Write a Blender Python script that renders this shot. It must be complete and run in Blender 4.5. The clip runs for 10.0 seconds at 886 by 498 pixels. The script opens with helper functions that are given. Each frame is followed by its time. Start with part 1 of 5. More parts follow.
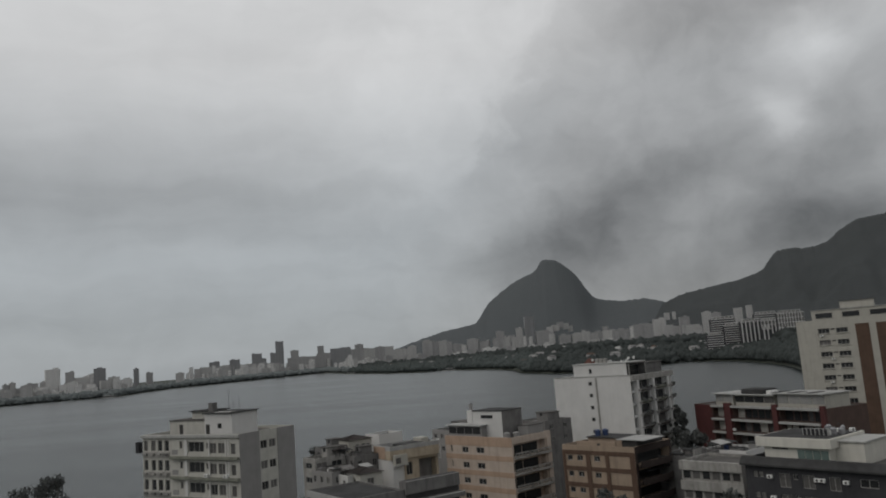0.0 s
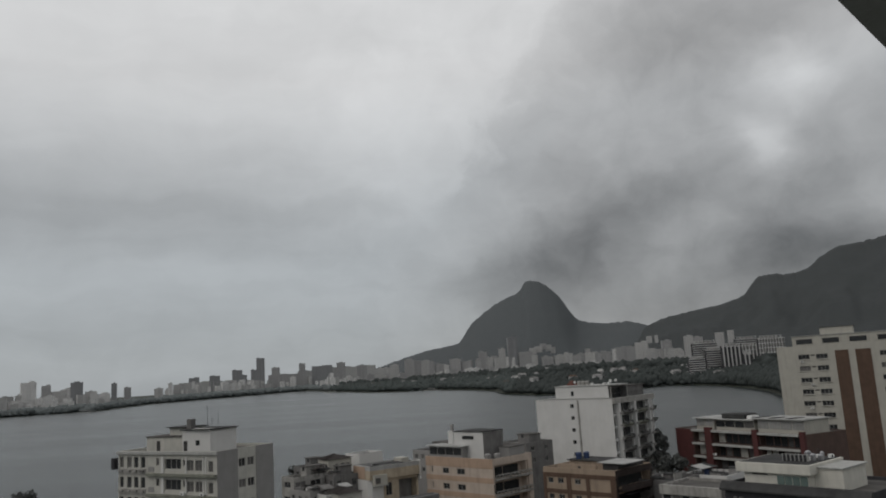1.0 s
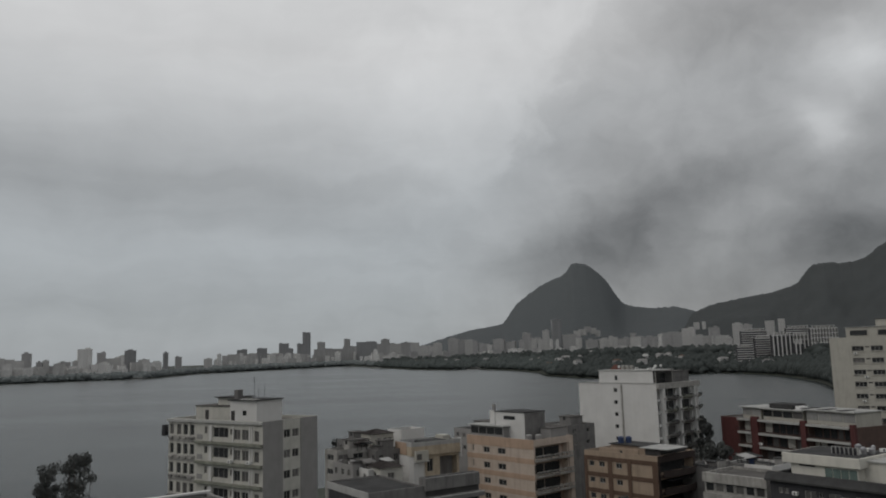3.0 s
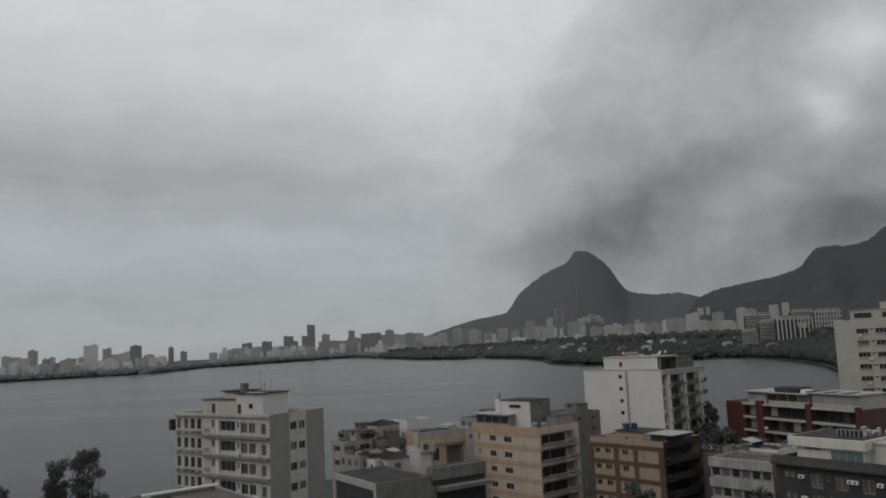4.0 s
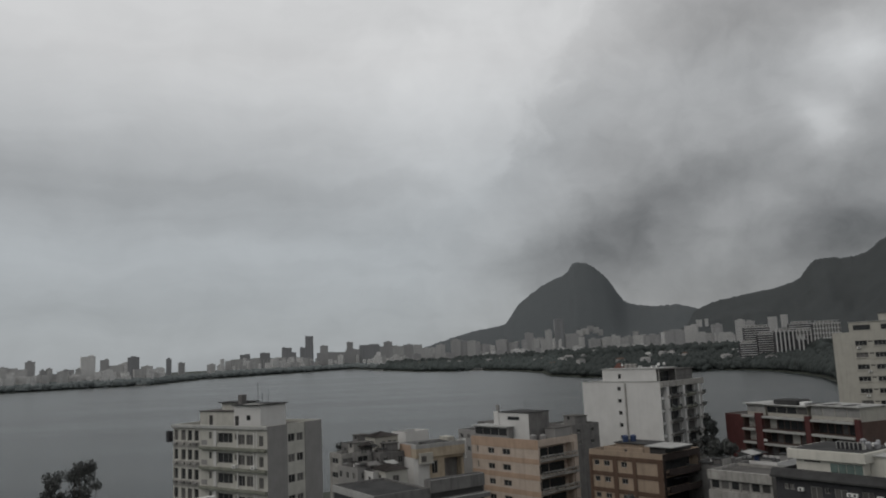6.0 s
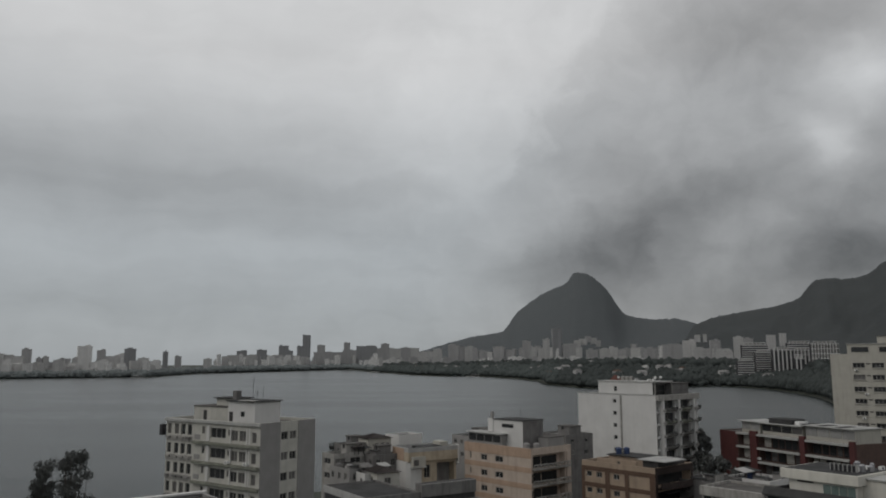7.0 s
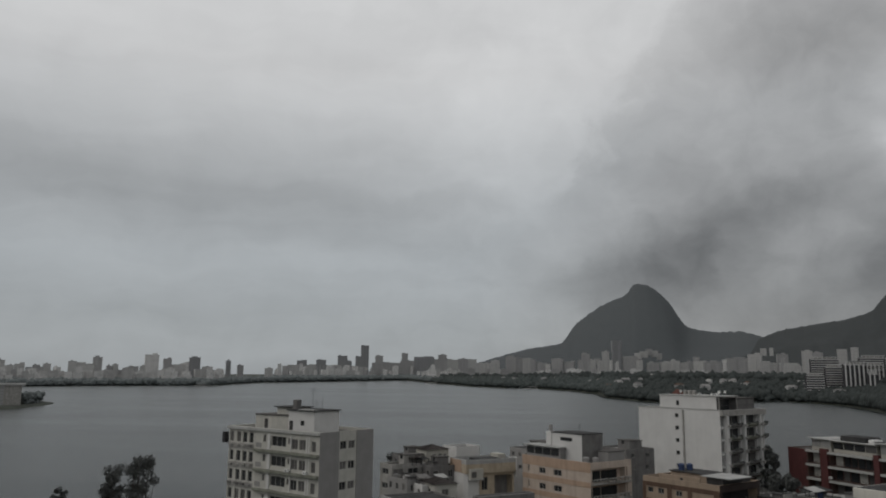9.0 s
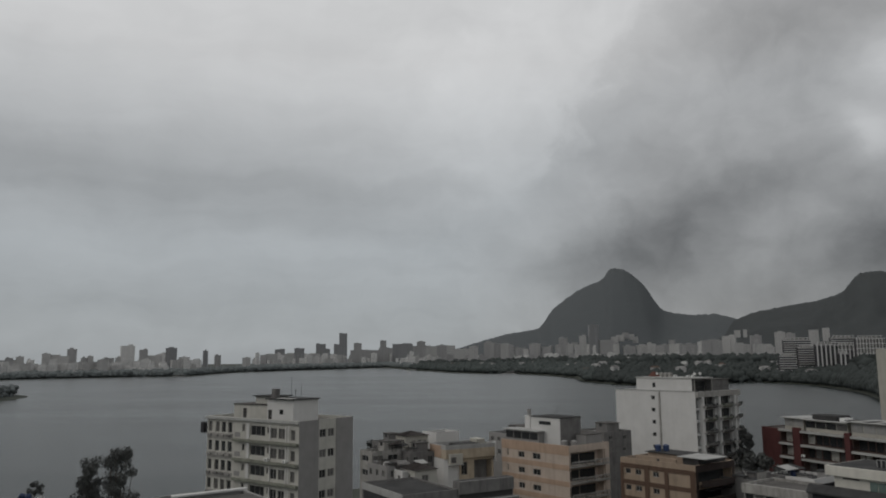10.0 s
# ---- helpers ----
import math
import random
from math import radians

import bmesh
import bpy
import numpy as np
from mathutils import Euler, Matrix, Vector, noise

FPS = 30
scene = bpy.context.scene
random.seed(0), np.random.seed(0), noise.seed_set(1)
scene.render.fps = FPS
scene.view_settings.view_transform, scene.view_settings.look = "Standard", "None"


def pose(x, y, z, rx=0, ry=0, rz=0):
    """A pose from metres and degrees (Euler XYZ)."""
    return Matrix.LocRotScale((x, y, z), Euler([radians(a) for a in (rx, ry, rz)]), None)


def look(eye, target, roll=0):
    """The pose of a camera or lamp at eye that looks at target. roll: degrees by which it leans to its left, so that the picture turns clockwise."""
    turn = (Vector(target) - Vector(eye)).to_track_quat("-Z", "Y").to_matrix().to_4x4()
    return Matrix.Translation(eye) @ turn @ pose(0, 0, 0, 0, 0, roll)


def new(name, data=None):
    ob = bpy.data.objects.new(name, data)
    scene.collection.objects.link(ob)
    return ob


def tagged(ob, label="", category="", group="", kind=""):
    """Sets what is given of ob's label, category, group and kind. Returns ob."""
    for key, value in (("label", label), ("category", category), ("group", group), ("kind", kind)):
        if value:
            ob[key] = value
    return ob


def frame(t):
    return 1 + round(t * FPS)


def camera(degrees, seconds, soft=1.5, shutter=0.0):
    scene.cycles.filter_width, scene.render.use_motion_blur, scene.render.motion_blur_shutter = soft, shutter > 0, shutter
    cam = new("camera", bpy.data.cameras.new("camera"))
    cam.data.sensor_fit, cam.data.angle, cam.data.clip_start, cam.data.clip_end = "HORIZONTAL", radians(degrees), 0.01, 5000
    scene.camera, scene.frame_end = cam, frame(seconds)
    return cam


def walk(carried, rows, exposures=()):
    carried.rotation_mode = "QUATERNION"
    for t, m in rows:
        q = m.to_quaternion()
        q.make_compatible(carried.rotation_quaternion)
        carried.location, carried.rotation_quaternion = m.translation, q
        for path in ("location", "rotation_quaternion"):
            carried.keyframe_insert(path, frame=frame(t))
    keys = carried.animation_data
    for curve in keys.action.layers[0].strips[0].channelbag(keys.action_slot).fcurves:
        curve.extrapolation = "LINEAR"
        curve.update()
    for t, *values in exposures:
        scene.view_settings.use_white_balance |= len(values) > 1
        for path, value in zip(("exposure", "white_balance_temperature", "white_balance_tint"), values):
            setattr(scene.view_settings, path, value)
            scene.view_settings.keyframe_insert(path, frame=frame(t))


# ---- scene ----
# the camera: held at a high balcony, it turns a little and stays in its place
EYE_Z = 40.0
cam = camera(60.3, 10.0, soft=1.9, shutter=0.0)
TURNS = [
    (0, -2.447, 7.844, 4.403), (0.5, -3.518, 7.797, 3.968), (0.8, -3.819, 8.683, 4.158), (1, -3.765, 9.205, 3.457),
    (1.2, -1.428, 9.477, 3.720), (1.5, -0.300, 9.473, 3.093), (2, -0.504, 9.654, 1.413), (2.5, 0.026, 8.860, 1.477),
    (3, -0.553, 7.811, 1.618), (3.2, -0.241, 7.472, 2.540), (4.3, -0.203, 7.080, 2.715), (4.5, -0.218, 7.426, 2.833),
    (5, -0.906, 7.661, 2.473), (5.2, 0.830, 8.070, 2.318), (5.5, -0.007, 8.071, 2.622), (5.7, -0.344, 7.831, 2.795),
    (6.8, -0.450, 8.407, 0.691), (7, -0.573, 8.262, 0.166), (7.5, 0.338, 7.701, 0.374), (8, 0.760, 7.620, 0.918),
    (8.2, 1.669, 7.444, 0.666), (8.5, 5.507, 8.474, -0.573), (8.7, 4.544, 8.765, -0.371), (9, 3.691, 9.086, -0.420),
    (9.5, 1.904, 9.300, 0.443), (10, 2.102, 8.088, 0.508),
]
walk(cam, [(t, pose(0, 0, EYE_Z, 90 + tilt, lean, turn)) for t, turn, tilt, lean in TURNS],
     [(0, -0.01), (1.0, 0.06), (1.5, 0.03), (2.0, -0.07), (2.5, -0.07), (3.0, -0.01), (4.5, 0.04), (5.5, 0.03), (7.0, -0.01), (9.0, -0.05), (10.0, -0.04)])

# ---- sky and sun: a heavy overcast over the lagoon ----
class Net:
    """A node tree with short ways to add nodes."""

    def __init__(self, tree):
        self.tree = tree
        tree.nodes.clear()

    def add(self, kind, ins=None, **props):
        n = self.tree.nodes.new(kind)
        for k, v in props.items():
            setattr(n, k, v)
        for k, v in (ins or {}).items():
            if hasattr(v, "is_linked"):
                self.tree.links.new(v, n.inputs[k])
            else:
                n.inputs[k].default_value = v
        return n

    def math(self, op, a, b=0.0, c=0.0):
        return self.add("ShaderNodeMath", {0: a, 1: b, 2: c}, operation=op).outputs[0]

    def vec(self, op, a, b=(0, 0, 0)):
        return self.add("ShaderNodeVectorMath", {0: a, 1: b}, operation=op).outputs[0]

    def noise(self, v, scale, detail=4.0, rough=0.55):
        return self.add("ShaderNodeTexNoise", {"Vector": v, "Scale": scale, "Detail": detail, "Roughness": rough}).outputs["Fac"]

    def ramp(self, fac, stops):
        n = self.add("ShaderNodeValToRGB", {"Fac": fac})
        el = n.color_ramp.elements
        while len(el) < len(stops):
            el.new(0.5)
        for e, (p, c) in zip(el, stops):
            e.position = p
            e.color = (c, c, c, 1) if isinstance(c, float) else (*c, 1)
        return n.outputs["Color"]

    def mix(self, fac, a, b, blend="MIX"):
        n = self.add("ShaderNodeMix", data_type="RGBA", blend_type=blend)
        for i, v in ((0, fac), (6, a), (7, b)):
            if hasattr(v, "is_linked"):
                self.tree.links.new(v, n.inputs[i])
            else:
                n.inputs[i].default_value = v if i == 0 else ((*v, 1) if len(v) == 3 else v)
        return n.outputs[2]


world = bpy.data.worlds.new("overcast_sky")
scene.world = world
world.use_nodes = True
W = Net(world.node_tree)
ray = W.add("ShaderNodeTexCoord").outputs["Generated"]
xyz = W.add("ShaderNodeSeparateXYZ", {0: ray})
azimuth = W.math("MULTIPLY", W.math("ARCTAN2", xyz.outputs[0], xyz.outputs[1]), 57.2958)
height = W.math("MULTIPLY", W.math("ARCSINE", xyz.outputs[2]), 57.2958)
flat = W.add("ShaderNodeCombineXYZ", {0: azimuth, 1: height, 2: 0.0}).outputs[0]
drift = W.add("ShaderNodeTexNoise", {"Vector": W.vec("MULTIPLY", flat, (0.14, 0.18, 0)), "Scale": 1.0, "Detail": 6.0, "Roughness": 0.54}).outputs["Color"]
flat = W.vec("ADD", flat, W.vec("MULTIPLY", W.vec("SUBTRACT", drift, (0.5, 0.5, 0.5)), (5.5, 4.2, 0)))
level = W.ramp(W.math("DIVIDE", height, 90.0), [(0.0, 0.335), (0.02, 0.35), (0.09, 0.385), (0.135, 0.40), (0.18, 0.46), (0.225, 0.55), (0.28, 0.61), (1.0, 0.52)])
# cloud forms: azimuth, height, half length, half height, slope (degrees), how much lighter or darker
CLOUDS = [
    (-30, 13.6, 26, 5.0, -6, -0.065), (-9, 12.0, 15, 4.2, -16, -0.03), (-6, 7.0, 12, 4.0, 0, 0.03), (-24, 8.0, 20, 3.5, 0, 0.02), (2.0, 16.0, 10, 9, -12, 0.06),
    (-2, 19, 10, 7, 0, 0.02), (24.5, 23.5, 13, 7, 8, -0.20), (34, 25, 8, 7, 0, -0.08), (26, 8.5, 22, 6.0, 4, -0.08),
    (12.6, 8.0, 9.5, 4.8, 18, -0.115), (15.2, 9.6, 10.0, 4.2, 20, -0.065), (8.5, 6.6, 7.0, 3.0, 6, -0.02), (22.5, 11.6, 8, 2.8, 12, -0.05), (30.0, 8.6, 6.5, 3.4, 0, -0.09),
    (27.7, 14.4, 2.8, 2.5, 20, 0.15), (30.6, 18.6, 3.2, 4.0, 60, 0.16), (20.3, 9.0, 5.0, 1.6, 18, 0.03), (21, 5.6, 7, 2.0, 0, 0.035), (10, 16.5, 8, 5, 40, -0.015), (4.5, 8.6, 8, 4.0, 10, -0.02),
    (19, 14.8, 9, 3.5, 20, -0.015), (31, 6.0, 8, 3.4, 0, -0.10), (23, 4.0, 21, 6.0, 0, -0.115), (31, 11.5, 6, 2.6, 10, -0.06),
]
for a, h, long_, tall, slope, gain in CLOUDS:
    at_ = W.add("ShaderNodeMapping", {"Vector": flat, "Location": (a, h, 0), "Rotation": (0, 0, radians(slope)), "Scale": (long_ * 1.15, tall * 1.15, 1)}, vector_type="TEXTURE").outputs[0]
    ball = W.add("ShaderNodeTexGradient", {"Vector": at_}, gradient_type="SPHERICAL").outputs["Fac"]
    soft = W.add("ShaderNodeMapRange", {0: ball}, interpolation_type="SMOOTHSTEP").outputs[0]
    level = W.math("MULTIPLY_ADD", soft, gain, level)
# the billowing edge of the great cloud: a slanting front, broken up by finer drift
billow = W.add("ShaderNodeTexNoise", {"Vector": W.vec("MULTIPLY", flat, (0.34, 0.34, 0)), "Scale": 1.0, "Detail": 5.0, "Roughness": 0.55}).outputs["Fac"]
f_ = W.add("ShaderNodeSeparateXYZ", {0: flat})
front = W.math("ADD", W.math("MULTIPLY_ADD", f_.outputs[0], 0.80, 3.9), W.math("MULTIPLY", f_.outputs[1], -0.575))
front = W.math("ADD", front, W.math("MULTIPLY", W.math("SUBTRACT", billow, 0.5), 9.0))
inside = W.add("ShaderNodeMapRange", {0: front, 1: -0.9, 2: 2.2}, interpolation_type="SMOOTHSTEP").outputs[0]
aloft = W.add("ShaderNodeMapRange", {0: height, 1: 9.0, 2: 15.0}, interpolation_type="SMOOTHSTEP").outputs[0]
level = W.math("MULTIPLY_ADD", W.math("MULTIPLY", inside, aloft), -0.085, level)
# flat layers over the open water, softer lumps in the great cloud
layers = W.noise(W.vec("MULTIPLY", flat, (0.045, 0.34, 0)), 1.0, 5.0, 0.5)
calm_side = W.add("ShaderNodeMapRange", {0: azimuth, 1: -4.0, 2: 10.0, 3: 0.13, 4: 0.05}).outputs[0]
level = W.math("ADD", W.math("MULTIPLY", W.math("SUBTRACT", layers, 0.5), calm_side), level)
fluff = W.add("ShaderNodeMapRange", {0: azimuth, 1: -12.0, 2: 14.0, 3: 0.05, 4: 0.13}).outputs[0]
wisps = W.noise(W.vec("MULTIPLY", flat, (0.17, 0.23, 0)), 1.0, 6.0, 0.52)
level = W.math("ADD", W.math("MULTIPLY", W.math("SUBTRACT", wisps, 0.5), fluff), level)
level = W.math("ADD", W.math("MULTIPLY", W.math("SUBTRACT", billow, 0.5), W.math("MULTIPLY", fluff, 0.9)), level)
level = W.math("MAXIMUM", level, 0.05)
clear = W.math("MAXIMUM", W.add("ShaderNodeMapRange", {0: height, 1: 8.0, 2: 22.0}).outputs[0], W.add("ShaderNodeMapRange", {0: azimuth, 1: -2.0, 2: 14.0, 4: 0.75}).outputs[0])
cloud = W.mix(1.0, W.ramp(clear, [(0.0, (0.94, 1.0, 1.04)), (1.0, (0.993, 1.0, 1.005))]), W.add("ShaderNodeCombineXYZ", {0: level, 1: level, 2: level}).outputs[0], "MULTIPLY")
nishita = W.add("ShaderNodeTexSky", sky_type="NISHITA", sun_disc=False, sun_elevation=radians(52), sun_rotation=radians(235))
through_cloud = W.add("ShaderNodeBackground", {"Color": nishita.outputs[0], "Strength": 0.003})
cloud_light = W.add("ShaderNodeBackground", {"Color": cloud, "Strength": 1.0})
both = W.add("ShaderNodeAddShader", {0: through_cloud.outputs[0], 1: cloud_light.outputs[0]})
W.add("ShaderNodeOutputWorld", {0: both.outputs[0]})

sun_data = bpy.data.lights.new("sun", "SUN")
sun_data.energy, sun_data.angle, sun_data.color = 0.55, radians(40), (1.0, 0.93, 0.85)
sun = new("sun", sun_data)
sun.matrix_world = look((-90, -25, 95), (0, 0, 0))


# ---- materials ----
def material(name, colour, rough=0.8, vary=0.25, stain=0.0, size=2.0, bump=0.15, metal=0.0, each=0.0, grain=14.0, spec=0.3):
    """A worn surface: broad blotches, fine grain, streaks that run down where stain is given, and a tint of each object's own."""
    m = bpy.data.materials.new(name)
    m.use_nodes = True
    n = Net(m.node_tree)
    where = n.add("ShaderNodeTexCoord").outputs["Object"]
    broad = n.noise(where, 1.0 / size, 5.0, 0.6)
    fine = n.noise(where, grain, 3.0, 0.6)
    dark = tuple(c * (1 - vary) for c in colour)
    light = tuple(min(1.0, c * (1 + vary * 0.6)) for c in colour)
    col = n.mix(n.ramp(broad, [(0.3, 0.0), (0.7, 1.0)]), dark, light)
    col = n.mix(n.math("MULTIPLY", fine, 0.22), col, dark)
    if stain:
        streak = n.noise(n.vec("MULTIPLY", where, (1.3, 1.3, 0.11)), 1.0, 6.0, 0.65)
        col = n.mix(n.math("MULTIPLY", n.ramp(streak, [(0.48, 0.0), (0.72, 1.0)]), stain), col, tuple(c * 0.38 for c in colour))
    if each:
        own = n.add("ShaderNodeObjectInfo").outputs["Random"]
        col = n.mix(n.math("MULTIPLY", own, each), col, tuple(c * 0.35 for c in colour))
    ins = {"Base Color": col, "Roughness": n.math("MULTIPLY_ADD", fine, 0.15, rough - 0.07), "Metallic": metal, "Specular IOR Level": spec}
    if bump:
        ins["Normal"] = n.add("ShaderNodeBump", {"Height": n.math("ADD", broad, fine), "Strength": bump, "Distance": 0.03}).outputs[0]
    b = n.add("ShaderNodeBsdfPrincipled", ins)
    n.add("ShaderNodeOutputMaterial", {0: b.outputs[0]})
    return m


def far_facade(name, colour, floor_h=3.1, bay=3.4, dark=0.16, low=0.34, high=0.84, side=0.2):
    """A far-off facade: rows of windows finer than can be told apart, with a tint of each building's own."""
    m = bpy.data.materials.new(name)
    m.use_nodes = True
    n = Net(m.node_tree)
    where = n.add("ShaderNodeTexCoord").outputs["Object"]
    p = n.add("ShaderNodeSeparateXYZ", {0: where})
    own = n.add("ShaderNodeObjectInfo").outputs["Random"]
    up = n.math("FRACT", n.math("DIVIDE", p.outputs[2], floor_h))
    along = n.math("FRACT", n.math("DIVIDE", n.math("ADD", p.outputs[0], p.outputs[1]), n.math("MULTIPLY_ADD", own, 2.4, bay)))
    row = n.math("MULTIPLY", n.math("GREATER_THAN", up, low), n.math("LESS_THAN", up, high))
    col_ = n.math("MULTIPLY", n.math("GREATER_THAN", along, side), n.math("LESS_THAN", along, 1 - side))
    lit = n.noise(where, 0.35, 2.0)
    wall = n.mix(n.noise(where, 0.05, 4.0), tuple(c * 0.75 for c in colour), colour)
    wall = n.mix(n.math("MULTIPLY", own, 0.40), wall, tuple(c * 0.5 for c in colour))
    glass = n.mix(lit, (dark * 0.6,) * 3, (dark * 1.5,) * 3)
    face = n.math("LESS_THAN", n.math("ABSOLUTE", n.add("ShaderNodeSeparateXYZ", {0: n.add("ShaderNodeTexCoord").outputs["Normal"]}).outputs[2]), 0.5)
    win = n.math("MULTIPLY", n.math("MULTIPLY", row, n.math("MULTIPLY_ADD", col_, 0.45, 0.5)), face)
    b = n.add("ShaderNodeBsdfPrincipled", {"Base Color": n.mix(win, wall, glass), "Roughness": n.math("MULTIPLY_ADD", win, -0.45, 0.85), "Specular IOR Level": 0.3})
    n.add("ShaderNodeOutputMaterial", {0: b.outputs[0]})
    return m


def leaf_material(name, colour, size=6.0, deep=0.35, spread=0.4):
    m = bpy.data.materials.new(name)
    m.use_nodes = True
    n = Net(m.node_tree)
    where = n.add("ShaderNodeNewGeometry")
    own = where.outputs["Random Per Island"]
    broad = n.noise(n.add("ShaderNodeTexCoord").outputs["Object"], 1.0 / size, 5.0, 0.7)
    col = n.mix(own, tuple(c * (1 - spread) for c in colour), tuple(c * (1 + 0.8 * spread) for c in colour))
    col = n.mix(n.ramp(broad, [(0.35, 0.0), (0.65, 1.0)]), n.mix(deep, col, (0.02, 0.024, 0.022)), col)
    b = n.add("ShaderNodeBsdfPrincipled", {"Base Color": col, "Roughness": 0.85, "Specular IOR Level": 0.06,
              "Normal": n.add("ShaderNodeBump", {"Height": broad, "Strength": 0.6, "Distance": 0.5}).outputs[0]})
    n.add("ShaderNodeOutputMaterial", {0: b.outputs[0]})
    return m


def water_material():
    m = bpy.data.materials.new("lagoon_water")
    m.use_nodes = True
    n = Net(m.node_tree)
    where = n.add("ShaderNodeTexCoord").outputs["Object"]
    wave = n.noise(n.vec("MULTIPLY", where, (0.35, 0.8, 1)), 1.0, 6.0, 0.65)
    swell = n.noise(n.vec("MULTIPLY", where, (0.02, 0.05, 1)), 1.0, 4.0, 0.6)
    lane = n.noise(n.vec("MULTIPLY", where, (0.0022, 0.012, 1)), 1.0, 5.0, 0.6)
    hgt = n.math("MULTIPLY_ADD", swell, 1.2, wave)
    calm = n.ramp(lane, [(0.35, 0.0), (0.72, 1.0)])
    bump = n.add("ShaderNodeBump", {"Height": hgt, "Strength": n.math("MULTIPLY_ADD", calm, -0.30, 1.0), "Distance": 0.55})
    b = n.add("ShaderNodeBsdfPrincipled", {"Base Color": (0.032, 0.039, 0.039, 1), "Roughness": n.math("MULTIPLY_ADD", calm, -0.06, 0.27),
              "IOR": 1.33, "Specular IOR Level": 0.45, "Normal": bump.outputs[0]})
    n.add("ShaderNodeOutputMaterial", {0: b.outputs[0]})
    return m


def mountain_material(name, rock0, rock1, wood0, wood1):
    m = bpy.data.materials.new(name)
    m.use_nodes = True
    n = Net(m.node_tree)
    where = n.add("ShaderNodeTexCoord").outputs["Object"]
    slope = n.add("ShaderNodeSeparateXYZ", {0: n.add("ShaderNodeNewGeometry").outputs["Normal"]}).outputs[2]
    broad = n.noise(where, 0.006, 6.0, 0.6)
    fine = n.noise(where, 0.05, 6.0, 0.7)
    streak = n.noise(n.vec("MULTIPLY", where, (0.03, 0.03, 0.004)), 1.0, 5.0, 0.6)
    rock = n.mix(n.math("MULTIPLY_ADD", streak, 0.18, 0.41), rock0, rock1)
    wood = n.mix(fine, wood0, wood1)
    steep = n.math("ADD", n.math("MULTIPLY", n.math("SUBTRACT", 0.62, slope), 3.0), n.math("MULTIPLY", n.math("SUBTRACT", broad, 0.5), 1.6))
    col = n.mix(n.ramp(steep, [(0.0, 0.0), (0.8, 1.0)]), wood, rock)
    b = n.add("ShaderNodeBsdfPrincipled", {"Base Color": col, "Roughness": 0.9, "Specular IOR Level": 0.15,
              "Normal": n.add("ShaderNodeBump", {"Height": fine, "Strength": 0.7, "Distance": 8.0}).outputs[0]})
    n.add("ShaderNodeOutputMaterial", {0: b.outputs[0]})
    return m


